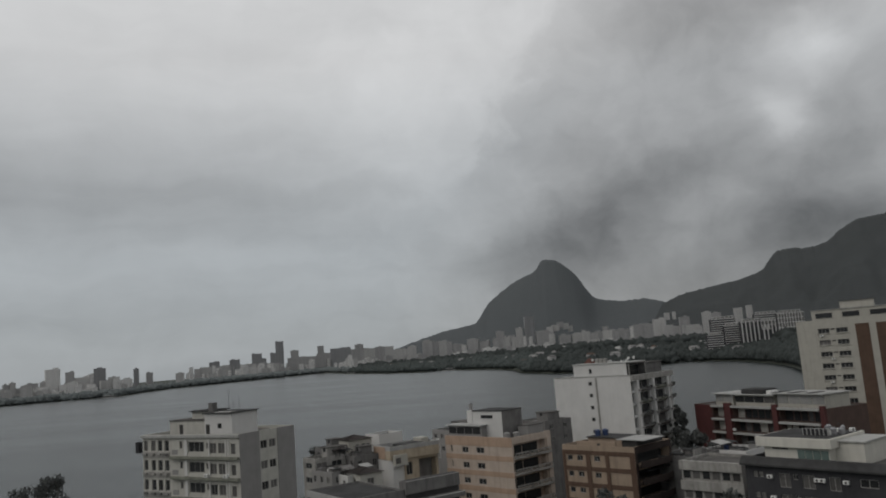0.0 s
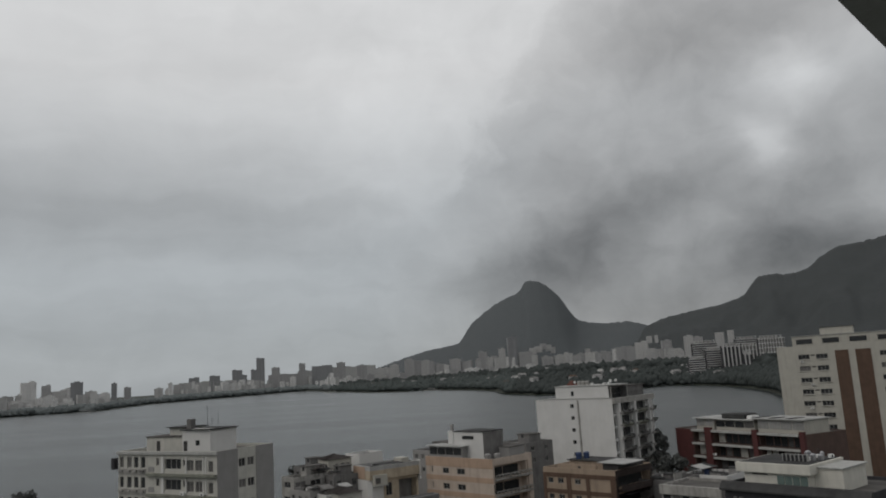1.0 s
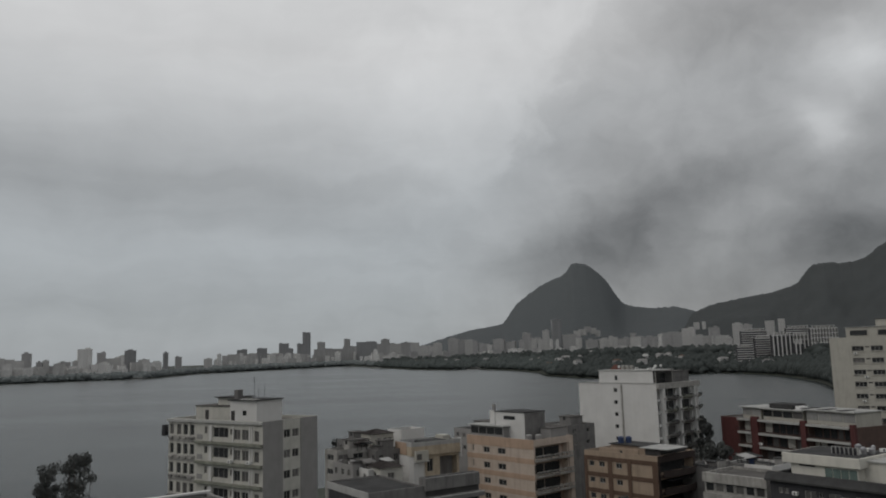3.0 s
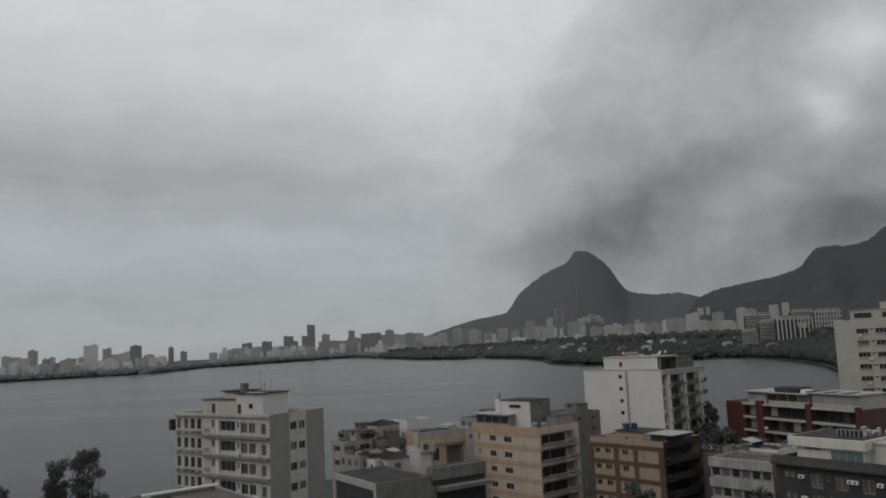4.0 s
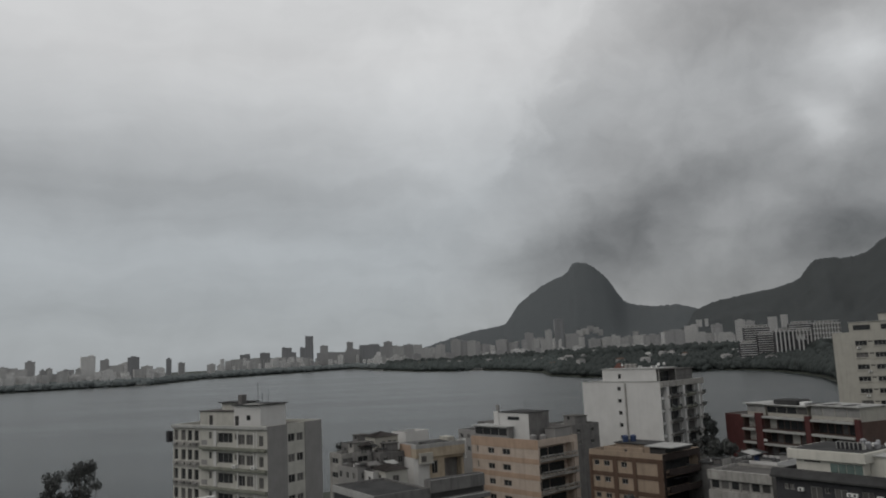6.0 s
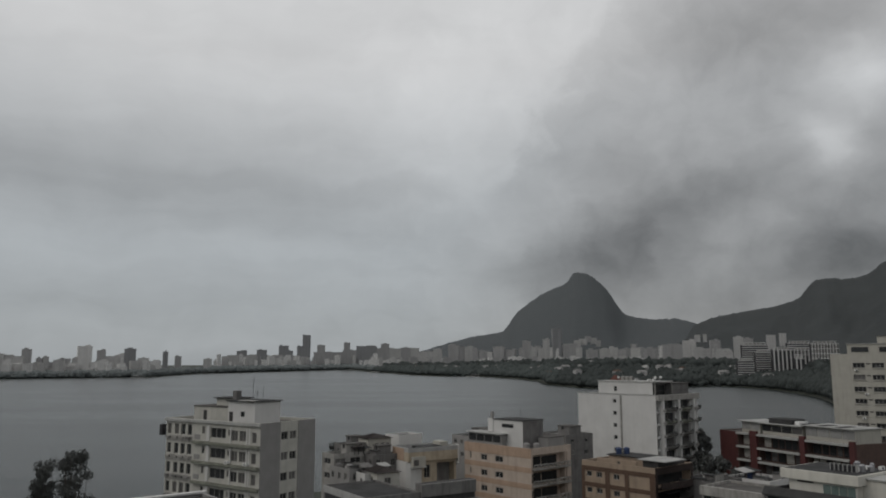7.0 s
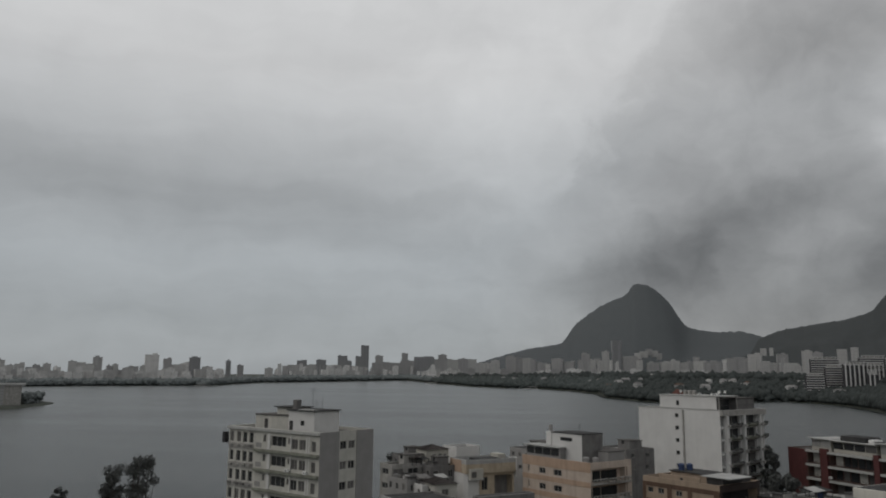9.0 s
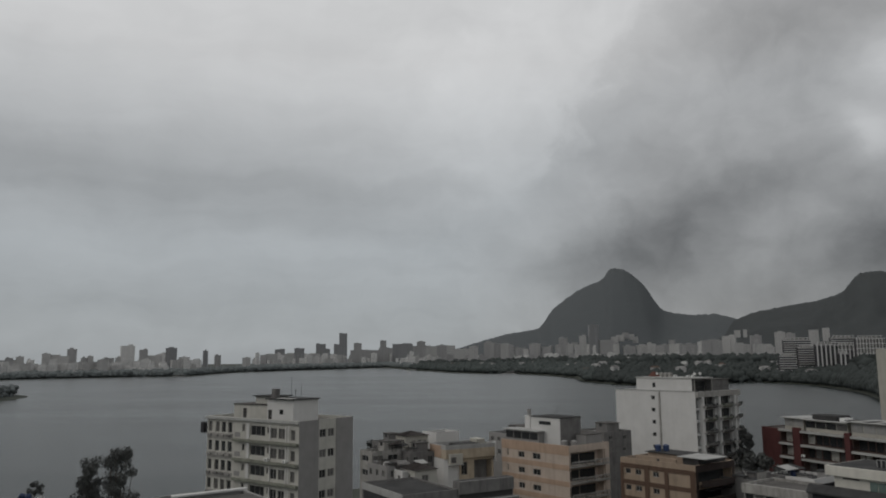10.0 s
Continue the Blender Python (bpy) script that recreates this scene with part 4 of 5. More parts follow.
def ivory_tower():
    """The tall ivory block with window columns and two brick-red stripes."""
    top, w, d, st = 38.2, 36.0, 14.0, 3.08
    b = thing("apartment_building", 134.8, 183.8, 3, -35, "tall ivory apartment block with brick-red stripes", "apartment building")
    u = lambda v: v - 36.0
    front, wins = [], []
    for k in range(11):
        z = top - k * st
        for a, c in ((5.2, 8.0), (9.6, 12.4), (24.5, 27.2), (29.0, 31.8)):
            front.append((u(a), z - 3.6, u(c), z - 2.3, 0.3, False))
            wins.append((u(a), z - 3.6, c - a, 1.3, 0.25, False, random.choice(("pane", "pane", "blind")), 3))
    bm = bmesh.new()
    shell(bm, w, d, 0, top, front, (), parapet=0.6)
    part("wall", bm, ["pentwhite", "roof"], b)
    for o in wins:
        window(b, *o[:5], side=o[5], pane=o[6], leaves=o[7])
    for a, c in ((14.2, 17.4), (19.0, 22.6)):
        box_part("stripe", b, "brown", u(a), -0.06, 0.02, u(c), -0.003, top - 1.6, label="brick-red stripe")
    for k in range(11):
        z = top - k * st
        for a in (8.1,):
            box_part("vent_slot", b, "dark", u(a + 0.2), -0.03, z - 2.7, u(a + 1.2), -0.003, z - 2.4)
        for a, c in ((5.0, 8.2), (9.4, 12.6)):
            box_part("sill", b, "pentwhite", u(a), -0.2, z - 3.75, u(c), -0.004, z - 3.61)
        if k % 2 == 0:
            p = on_building(b, u(6.0 + (k % 3)), -0.02, z - 4.4)
            ac_unit(p.x, p.y, p.z, -35)
    zr = top - 0.6
    roof_shed(b, "penthouse", u(4.0), 1.2, u(31), 9.0, zr, top + 2.6, "pentwhite", "paleroof", 0.2)
    for i in range(4):
        box_part("penthouse_window", b, "pane", u(5 + 6.5 * i), 1.12, top + 0.5, u(9 + 6.5 * i), 1.195, top + 1.8)
    roof_shed(b, "machine_room", u(11), 3.0, u(19), 8.0, top + 2.79, top + 4.6, "pentwhite", "roof", 0.2)


def ivory_penthouse_block():
    """The dark block with a wide ivory penthouse on its roof."""
    b = thing("apartment_building", 57.9, 107.2, 3, -55, "dark slate block with an ivory penthouse and glass doors", "apartment building")
    top = 17.9
    w, d = 21.2, 15.0
    # the slate block stands a little forward of the penthouse
    front, wins = [], []
    for k in range(4):
        z = top - 1.2 - k * 3.0
        for a, ww, h, pn in ((-11.9, 0.7, 0.8, "blind"), (-11.0, 0.7, 0.8, "blind"), (-7.9, 1.7, 2.0, "blind"), (-5.8, 0.8, 0.8, "pane"), (-4.4, 1.8, 1.9, "blind"), (-0.6, 1.6, 1.9, "blind"), (3.6, 2.4, 1.1, "pane")):
            front.append((a, z - 0.7 - h, a + ww, z - 0.7, 0.2, False))
            wins.append((a, z - 0.7 - h, ww, h, 0.15, False, pn, 2))
    shift = 8.0
    bm = bmesh.new()
    shell(bm, w, d, 0, top, [(a - shift, z0, c - shift, z1, dp, bk) for a, z0, c, z1, dp, bk in front], (), parapet=0.5)
    bmesh.ops.translate(bm, verts=bm.verts, vec=(shift, -0.9, 0))
    part("wall", bm, ["slate", "roof"], b)
    for o in wins:
        window(b, o[0], o[1], o[2], o[3], o[4] - 0.9, pane=o[6], leaves=o[7])
    bm = bmesh.new()
    prof = ((-0.98, top - 1.15), (-1.75, top - 0.95), (-1.75, top - 0.7), (-0.95, top + 0.22), (-0.45, top + 0.28), (-0.45, top + 0.01))
    ends = [[bm.verts.new((x, y, z)) for y, z in prof] for x in (-w + shift - 0.4, shift + 0.3)]
    for k in range(len(prof)):
        m = (k + 1) % len(prof)
        bm.faces.new((ends[0][k], ends[0][m], ends[1][m], ends[1][k]))
    bm.faces.new(ends[0])
    bm.faces.new(ends[1][::-1])
    bmesh.ops.recalc_face_normals(bm, faces=bm.faces)
    part("eave", bm, "darkroof", b, "heavy dark sloping eave")
    for a, k in ((-9.2, 0), (-2.1, 0), (-1.4, 0), (1.9, 0), (-9.0, 1), (-5.0, 1)):
        p = on_building(b, a, -0.92, top - 2.7 - 3.0 * k)
        ac_unit(p.x, p.y, p.z, -55)
    # the penthouse
    zr = top - 0.5
    room = box_part("penthouse", b, "ivory", -10.4, 0.4, zr, -0.6, 9.6, 19.6)
    for i in range(4):
        x = -5.3 + 1.15 * i
        box_part("glass_door", room, "greenpane", x + 0.04, 0.32, zr + 0.05, x + 1.08, 0.392, 19.3)
    box_part("slot", room, "dark", -9.1, 0.34, 19.25, -6.7, 0.396, 19.45)
    bm = bmesh.new()
    box(bm, -11.4, -0.2, 19.62, 0.0, 10.4, 21.0, 0.03)
    part("roof_band", bm, "ivory", b, "deep ivory roof band")
    box_part("roof_deck", b, "darkroof", -11.0, 0.2, 21.003, -0.4, 10.0, 21.06)
    wing = box_part("wing", b, "ivory", -0.58, 2.2, zr, 3.4, 9.5, 20.4)
    box_part("wing_slab", wing, "slab", -0.6, 1.9, 20.42, 3.7, 9.8, 20.6)
    for i in range(6):
        box_part("roof_grille", b, "darkmetal", -5.4 + 0.62 * i, 3.0, 21.07, -5.05 + 0.62 * i, 3.15, 22.0)
    box_part("grille_frame", b, "slab", -5.6, 3.16, 21.07, -1.6, 3.3, 22.05)
    for i in range(9):
        x, y = random.uniform(-5.0, -0.9), random.uniform(4.2, 8.8)
        p = on_building(b, x, y, 21.065)
        if i % 2:
            ac_unit(p.x, p.y, p.z, random.uniform(0, 90), "roof machines")
        else:
            water_tank(p.x, p.y, p.z, random.uniform(0.3, 0.5), random.uniform(0.6, 1.1), "metal", "metal roof tank beside a penthouse")
    p = on_building(b, -1.5, 6.0, 21.065)
    antenna(p.x, p.y, p.z, 1.6)


def low_block(x, y, turn, w, d, top, wall, roof, label, storeys=2, st=3.0, win=(1.2, 1.1), gap=2.6, tile=False, category="house", group="low houses", parapet=0.5, off=1.0, base=3.0, pent=True):
    """A low house: walls with windows, a flat or tiled roof."""
    b = thing("house", x, y, base, turn, label, category, group)
    h = top - base
    front, side, wins = [], [], []
    for k in range(storeys):
        z = h - off - k * st
        if z - win[1] < 0.3:
            break
        for length, lst, sd in ((w, front, False), (d, side, True)):
            n = max(1, int(length / gap))
            for i in range(n):
                c = (i + 0.5) * length / n + random.uniform(-0.2, 0.2)
                u0 = (c - win[0] / 2) - (0 if sd else w)
                if random.random() < 0.86:
                    lst.append((u0, z - win[1], u0 + win[0], z, 0.18, False))
                    wins.append((u0, z - win[1], win[0], win[1], 0.13, sd, random.choice(("pane", "pane", "blind")), 2))
    bm = bmesh.new()
    shell(bm, w, d, 0, h, front, side, parapet=0.1 if tile else parapet, wall_t=0.2)
    part("wall", bm, [wall, roof], b)
    for o in wins:
        window(b, *o[:5], side=o[5], pane=o[6], leaves=o[7])
    if tile:
        bm = bmesh.new()
        e = 0.4
        a = [bm.verts.new(p) for p in ((-w - e, -e, h), (e, -e, h), (e, d + e, h), (-w - e, d + e, h), (-w + d * 0.4, d / 2, h + 0.95), (-d * 0.4, d / 2, h + 0.95))]
        for f in ((0, 1, 5, 4), (1, 2, 5), (2, 3, 4, 5), (3, 0, 4), (3, 2, 1, 0)):
            bm.faces.new([a[i] for i in f])
        part("tiled_roof", bm, "tileroof", b, "old dark tiled roof")
        bm = bmesh.new()
        n = int((w + 2 * e) / 0.3)
        for i in range(n):
            xx = -w - e + 0.15 + i * 0.3
            lo, hi = Vector((xx, -e, h + 0.03)), Vector((min(max(xx, -w + d * 0.4), -d * 0.4), d / 2, h + 0.97))
            tube(bm, lo, hi, 0.07, 0.07, 4)
        tagged(part("tiling", bm, "tileroof", b), kind="stuff")
    elif pent:
        roof_shed(b, "roof_room", -w * 0.7, d * 0.35, -w * 0.25, d * 0.8, h - parapet, h + 1.6, wall, "roof", 0.2, None, -w * 0.55)
    return b


grey_slab_block()
striped_block()
white_tower()
brown_grid_block()
red_terrace_block()
ivory_tower()
ivory_penthouse_block()

# the low houses between the blocks
def ochre_house():
    """The ochre house: a deep roof storey over a white rounded gable, a bay paled as if lit and a porch greyed for
    shade.
    """
    b = thing("house", 0.6, 170.0, 3, -60, "ochre house with a pale roof terrace and rounded white gable", "house", "low houses")
    bm = bmesh.new()
    shell(bm, 6.6, 10.4, 0, 15.2, (), [(2.2, 11.6, 3.7, 14.3, 0.25, False), (5.4, 9.5, 9.9, 14.6, 2.2, True)], parapet=0.05)
    bmesh.ops.translate(bm, verts=bm.verts, vec=(-2.7, -4.2, 0))
    part("wall", bm, ["tan", "roof"], b)
    window(b, -2.0, 11.6, 1.5, 2.7, 2.92, side=True, pane="pane", leaves=2)
    # porch back wall in grey, the recess's shade put into its colour
    box_part("porch_wall", b, "greywall", -4.8, 1.3, 9.6, -4.74, 5.6, 14.5)
    bm = bmesh.new()
    box(bm, -9.6, -6.2, 15.22, -2.0, 6.2, 17.2, 0.04)
    part("roof_storey", bm, "tan", b, "ochre roof storey with a deep band")
    for x0, y0, x1, y1 in ((-9.6, -6.2, -2.0, -5.9), (-9.6, 5.9, -2.0, 6.2), (-9.6, -5.89, -9.3, 5.89), (-2.3, -5.89, -2.0, 5.89)):
        box_part("parapet", b, "paleroof", x0, y0, 17.21, x1, y1, 18.1)
    box_part("terrace_floor", b, "roof", -9.29, -5.89, 17.21, -2.31, 5.89, 17.3)
    box_part("roof_light", b, "darkroof", -7.6, -2.4, 17.31, -3.6, 3.4, 18.0, label="dark roof light")
    box_part("roof_hatch", b, "pentwhite", -8.8, 3.7, 17.31, -5.4, 5.6, 18.7)
    box_part("end_slab", b, "white", -2.9, 6.22, 14.2, -1.8, 6.5, 18.3, label="white end wall")
    box_part("worn_end", b, "peach", -9.5, -6.26, 15.4, -4.2, -6.203, 17.9, label="brownish end wall")
    # bay paler than the ochre walls: the light on it is painted in
    bay = box_part("bay", b, "pentwhite", -1.98, -5.6, 14.2, -1.2, -2.4, 16.3, label="projecting bay coloured as lit ochre")
    box_part("bay_window", bay, "blind", -1.196, -5.3, 14.5, -1.16, -4.1, 15.7)
    box_part("bay_sill", bay, "slab", -1.98, -5.75, 14.0, -1.05, -2.25, 14.19)
    bm = bmesh.new()
    curve = [(-9.7, -4.3), (-9.6, -5.8), (-8.8, -6.3), (-7.4, -6.4), (-5.0, -6.4), (-3.0, -6.3), (-2.2, -5.6), (-2.0, -4.4), (-2.1, -3.2), (-2.68, -2.6)]
    lo = [bm.verts.new((x, y, 2.0)) for x, y in curve]
    hi = [bm.verts.new((x, y, 15.18)) for x, y in curve]
    for k in range(len(curve) - 1):
        bm.faces.new((lo[k], lo[k + 1], hi[k + 1], hi[k]))
    bm.faces.new(hi)
    part("rounded_gable", bm, "white", b, "white rounded gable wall")
    for k in range(5):
        box_part("terrace_rail", b, "slab", -2.0 + 1.1 * k, -1.6, 9.2, -1.92 + 1.1 * k, -1.52, 10.4)
    box_part("terrace_slab", b, "slab", -2.68, -2.0, 8.9, 3.0, 6.0, 9.18)
    box_part("handrail", b, "slab", -2.68, -1.62, 10.41, 3.0, -1.5, 10.5)


ochre_house()
low_block(-8.6, 184.5, -50, 5.4, 7.0, 22.4, "white", "roof", "plain white rendered house behind an ochre one", 0, pent=False)
low_block(-11.7, 158.5, -60, 6.0, 5.0, 17.4, "cream", "darkroof", "stained white house with a dark tiled roof", 2, 3.0, (1.5, 1.4), 3.2, tile=True)
low_block(-14.4, 160.5, -58, 6.0, 7.0, 17.0, "white", "darkroof", "weathered white house with a dark roof terrace", 2, 3.0, (1.1, 1.3), 2.6, pent=False)
low_block(-13.6, 170.0, -58, 5.5, 6.5, 19.6, "greywall", "darkroof", "small grey house with a dark flat roof", 2, 2.8, (1.1, 1.5), 2.2)
low_block(-15.2, 177.2, -56, 4.6, 6.0, 22.3, "pentwhite", "darkroof", "narrow white house with a small tiled roof", 2, 2.8, (0.9, 1.7), 1.5, tile=True)
low_block(-21.8, 168.5, -52, 5.0, 11.0, 20.0, "offwhite", "roof", "low white house with a grey roof terrace", 2, 3.0, (2.6, 1.2), 3.4)
low_block(-17.8, 163.0, -52, 8.0, 6.0, 17.6, "greyside", "roof", "weathered grey house with a flat roof", 2, 3.0, (1.0, 1.3), 2.4, pent=False)
low_block(-20.5, 181.0, -55, 6.0, 6.0, 20.6, "greywall", "darkroof", "grey house with a cluttered dark roof", 1)
low_block(31.4, 188.0, -60, 9.5, 8.5, 22.0, "greywall", "paleroof", "grey rendered house behind a striped block", 2, 2.8, (1.0, 1.0), 3.0)
low_block(12.0, 186.0, -56, 14.0, 9.0, 21.4, "greyside", "darkroof", "grey house with a dark cluttered roof", 2, 3.0)
b = low_block(-9.3, 104.2, -58, 13.2, 8.5, 22.0, "greywall", "darkroof", "low building with a dark flat roof and pale rim", 0, pent=False, parapet=0.25)
box_part("front_rim", b, "paleroof", -13.2, -0.1, 18.05, 0.0, -0.003, 18.98, label="pale roof rim")
box_part("front_pier", b, "slab", -0.7, -0.1, 0.02, 0.0, -0.003, 18.04)
box_part("front_panel", b, "slate", -12.6, -0.06, 13.0, -0.8, -0.003, 18.0)
box_part("front_door", b, "dark", -9.0, -0.1, 14.6, -8.2, -0.065, 16.8)
x, y = -9.3 + 8.53 * 0.848, 104.2 + 8.53 * 0.53
b = low_block(x, y, -58, 1.4, 9.2, 23.0, "greywall", "darkroof", "long low wing with a grey fascia and dark slit", 0, pent=False, parapet=0.15)
box_part("front_rim", b, "greywall", 0.003, 0.0, 18.3, 0.4, 9.1, 19.98, label="grey fascia")
box_part("slit", b, "dark", 0.003, 0.2, 17.5, 0.05, 9.0, 18.28, label="dark slit under the fascia")
box_part("lower_roof", b, "greywall", 0.003, 0.6, 16.9, 1.6, 9.1, 17.45)
box_part("lower_coping", b, "slab", 1.35, 0.6, 17.46, 1.6, 9.1, 17.55)
box_part("glazing", b, "pane", 0.003, 0.8, 13.5, 0.05, 9.0, 16.6, label="dark ribbon window")
b = low_block(52.2, 125.0, -51, 11.0, 9.0, 18.8, "offwhite", "roof", "dirty white house with a row of barred windows", 0, pent=False)
for k in range(4):
    z = 15.8 - 3.3 * k
    if z > 3:
        box_part("fascia", b, "offwhite", -11.2, -0.5, z - 1.5, 0.2, -0.003, z - 0.01)
        for i in range(6):
            u = -10.7 + 1.8 * i
            box_part("window", b, ("pane", "blind", "pane", "blind", "pane", "dark")[(i + k) % 6], u, -0.05, z - 2.9, u + 1.25, -0.003, z - 1.7)
        for i in range(7):
            box_part("post", b, "frame", -11.0 + 1.8 * i, -0.12, z - 3.2, -10.86 + 1.8 * i, -0.003, z - 1.51)
low_block(49.3, 139.5, -52, 7.5, 9.5, 18.2, "greywall", "darkroof", "low grey house with a dark sheet roof", 2, 2.8, pent=False)
low_block(60.5, 142.0, -52, 9.0, 8.0, 18.0, "white", "darkroof", "low white house with a dark flat roof", 1, pent=False)
low_block(68.0, 124.0, -55, 14.0, 9.0, 17.0, "slate", "darkroof", "dark low block beside an ivory penthouse", 2)
low_block(-16.1, 53.4, -52, 14.0, 6.0, 28.75, "greyside", "darkroof", "grey building with a pale roof edge", 0, pent=False, parapet=0.3)
b = bpy.data.objects[[o.name for o in scene.objects if o.name.startswith("house") and o.parent is None][-1]]
box_part("front_rim", b, "white", -14.2, -0.2, 25.753, -13.6, 6.2, 25.91, label="pale roof edge")
box_part("roof_ridge", b, "roof", -10.5, 1.0, 25.46, -2.0, 5.0, 26.0)
low_block(-42.9, 73.2, -29, 9.5, 6.0, 25.6, "redbrown", "tileroof", "reddish building with a roof terrace and plants", 1, pent=False)
low_block(-39.5, 102.5, -40, 6.0, 6.0, 21.3, "greyside", "darkroof", "grey low house by a tall tree", 1, pent=False)
for x, y, z in ((-47.4, 81.4, 25.1), (-46.6, 81.1, 25.1)):
    water_tank(x, y, z, 0.38, 0.9, "blue", "blue water tank on a red-brown roof")
dish(-44.4, 79.6, 25.1, 20)


def roof_clutter(house, w, d, h, n, seed):
    """Tanks, machines, dishes, sheds and masts left about on a flat roof."""
    rng = random.Random(seed)
    for i in range(n):
        p = on_building(house, rng.uniform(-w + 0.8, -0.8), rng.uniform(0.8, d - 0.8), h)
        kind = rng.choice((0, 1, 2, 2, 4, 4, 5, 6))
        if kind == 0:
            water_tank(p.x, p.y, p.z, rng.uniform(0.4, 0.8), rng.uniform(0.7, 1.2), rng.choice(("greyside", "greywall", "blue")), "round plastic water tank on a flat roof")
        elif kind == 1:
            ac_unit(p.x, p.y, p.z, rng.uniform(0, 180), "roof machines")
        elif kind == 2:
            antenna(p.x, p.y, p.z, rng.uniform(1.2, 2.2), 3)
        elif kind == 3:
            dish(p.x, p.y, p.z, rng.uniform(-60, 60))
        elif kind == 5:
            t = thing("lean_to", p.x, p.y, p.z, rng.choice((-58, -52, 32, 38)), "dark sloping sheet roof on posts over a terrace", "lean-to", "roof lean-tos")
            sx, sy, sz = rng.uniform(0.9, 1.7), rng.uniform(0.8, 1.4), rng.uniform(1.3, 1.8)
            for px, py in ((-sx, -sy), (sx, -sy), (sx, sy), (-sx, sy)):
                box_part("post", t, "darkmetal", px - 0.05, py - 0.05, 0, px + 0.05, py + 0.05, sz + 0.2 * py / sy)
            bm = bmesh.new()
            ribs = 16
            lines = []
            for v in (-sy - 0.2, sy + 0.2):
                for lift in (0.0, 0.04):
                    lines.append([bm.verts.new((-sx - 0.2 + (2 * sx + 0.4) * k / ribs, v, sz + 0.04 + lift + 0.22 * v / sy + (0.06 if k % 2 else 0.0))) for k in range(ribs + 1)])
            for p_, q_ in ((0, 2), (3, 1), (1, 0), (2, 3)):
                for k in range(ribs):
                    bm.faces.new((lines[p_][k], lines[p_][k + 1], lines[q_][k + 1], lines[q_][k]))
            bmesh.ops.recalc_face_normals(bm, faces=bm.faces)
            part("roof_sheet", bm, rng.choice(("darkroof", "tileroof", "greywall", "paleroof")), t)
        elif kind == 6:
            t = thing("masonry_screen", p.x, p.y, p.z, rng.choice((-52, 38)), "stained low masonry screen on a roof terrace", "masonry screen", "roof screens")
            sx, sz = rng.uniform(0.7, 1.6), rng.uniform(0.9, 1.8)
            box_part("masonry", t, rng.choice(("greywall", "offwhite", "pentwhite")), -sx, -0.12, 0, sx, 0.12, sz)
            box_part("coping", t, "darkroof", -sx - 0.06, -0.18, sz + 0.002, sx + 0.06, 0.18, sz + 0.08)
        else:
            t = thing("roof_shed", p.x, p.y, p.z, rng.uniform(-60, -40), "small grey shed on a flat roof", "shed", "roof sheds")
            sx, sy, sz = rng.uniform(0.5, 1.2), rng.uniform(0.5, 1.0), rng.uniform(0.7, 1.5)
            box_part("body", t, rng.choice(("greywall", "greyside")), -sx, -sy, 0, sx, sy, sz)
            box_part("cover", t, "darkroof", -sx - 0.2, -sy - 0.2, sz + 0.002, sx + 0.2, sy + 0.2, sz + 0.1)


CLUTTER = 0
for house in [o for o in scene.objects if o.name.startswith("house") and o.parent is None]:
    wall = next(c for c in house.children if c.name.startswith("wall"))
    if any(c.name.startswith(("tiled_roof", "roof_storey", "front_rim")) for c in house.children) or house.location.y < 103 or house.location.y > 184 or 51 < house.location.x < 53:
        continue
    size = wall.data.vertices
    wd, dp, hh = -min(v.co.x for v in size), max(v.co.y for v in size), max(v.co.z for v in size)
    CLUTTER += 1
    roof_clutter(house, wd, dp, hh - 0.5, max(4, int(wd * dp / 8)), 100 + CLUTTER)


def brown_tower():
    b = thing("apartment_building", -55.9, 67.7, 3, -25, "dark brown tiled tower with planted balconies", "apartment building")
    top = 38.6
    side = [(4.2, top - 3.0 - 3.1 * k, 8.4, top - 1.2 - 3.1 * k, 1.2, True) for k in range(10)]
    bm = bmesh.new()
    shell(bm, 12.0, 9.0, 0, top, [(-2.6, top - 2.6 - 3.1 * k, -1.4, top - 1.4 - 3.1 * k, 0.2, False) for k in range(10)], side)
    part("wall", bm, ["darkbrown", "roof"], b)
    for k in range(10):
        z = top - 3.0 - 3.1 * k
        window(b, -2.6, top - 2.6 - 3.1 * k, 1.2, 1.2, 0.15, pane="blind")
        bm = bmesh.new()
        box(bm, 0.003, 4.0, z - 0.3, 0.45, 8.9, z + 0.7, 0.04)
        part("balcony", bm, "redbrown", b)
        bm = bmesh.new()
        for i in range(7):
            bmesh.ops.create_icosphere(bm, subdivisions=1, radius=random.uniform(0.2, 0.45), matrix=Matrix.Translation((random.uniform(0.2, 0.5), random.uniform(4.5, 8.8), z + 0.75)))
        tagged(part("planting", bm, "leaf", b), kind="stuff")
    roof_shed(b, "penthouse", -9.0, 1.5, -0.5, 8.2, top - 0.9, top + 2.0, "darkbrown", "darkroof", 0.3)
    roof_shed(b, "machine_room", -8.0, 2.5, -1.2, 7.4, top + 2.19, top + 4.0, "greyside", "roof", 0.1)
    p = on_building(b, -3.4, 3.6, top + 4.18)
    water_tank(p.x, p.y, p.z, 0.6, 0.7, "greyside", "grey water tank on a tall roof")


brown_tower()

# the building from which one looks out: its wall and the dark slab over the balcony
own = thing("house", 0, -2.2, 3, 0, "own apartment building with a balcony and a dark slab overhead", "apartment building")
box_part("wall", own, "offwhite", -9, -10, 0, 9, 0, 46)
bm = bmesh.new()
box(bm, -9, 0.003, 34.8, 9, 2.55, 35.1)
part("balcony_floor", bm, "slab", own)
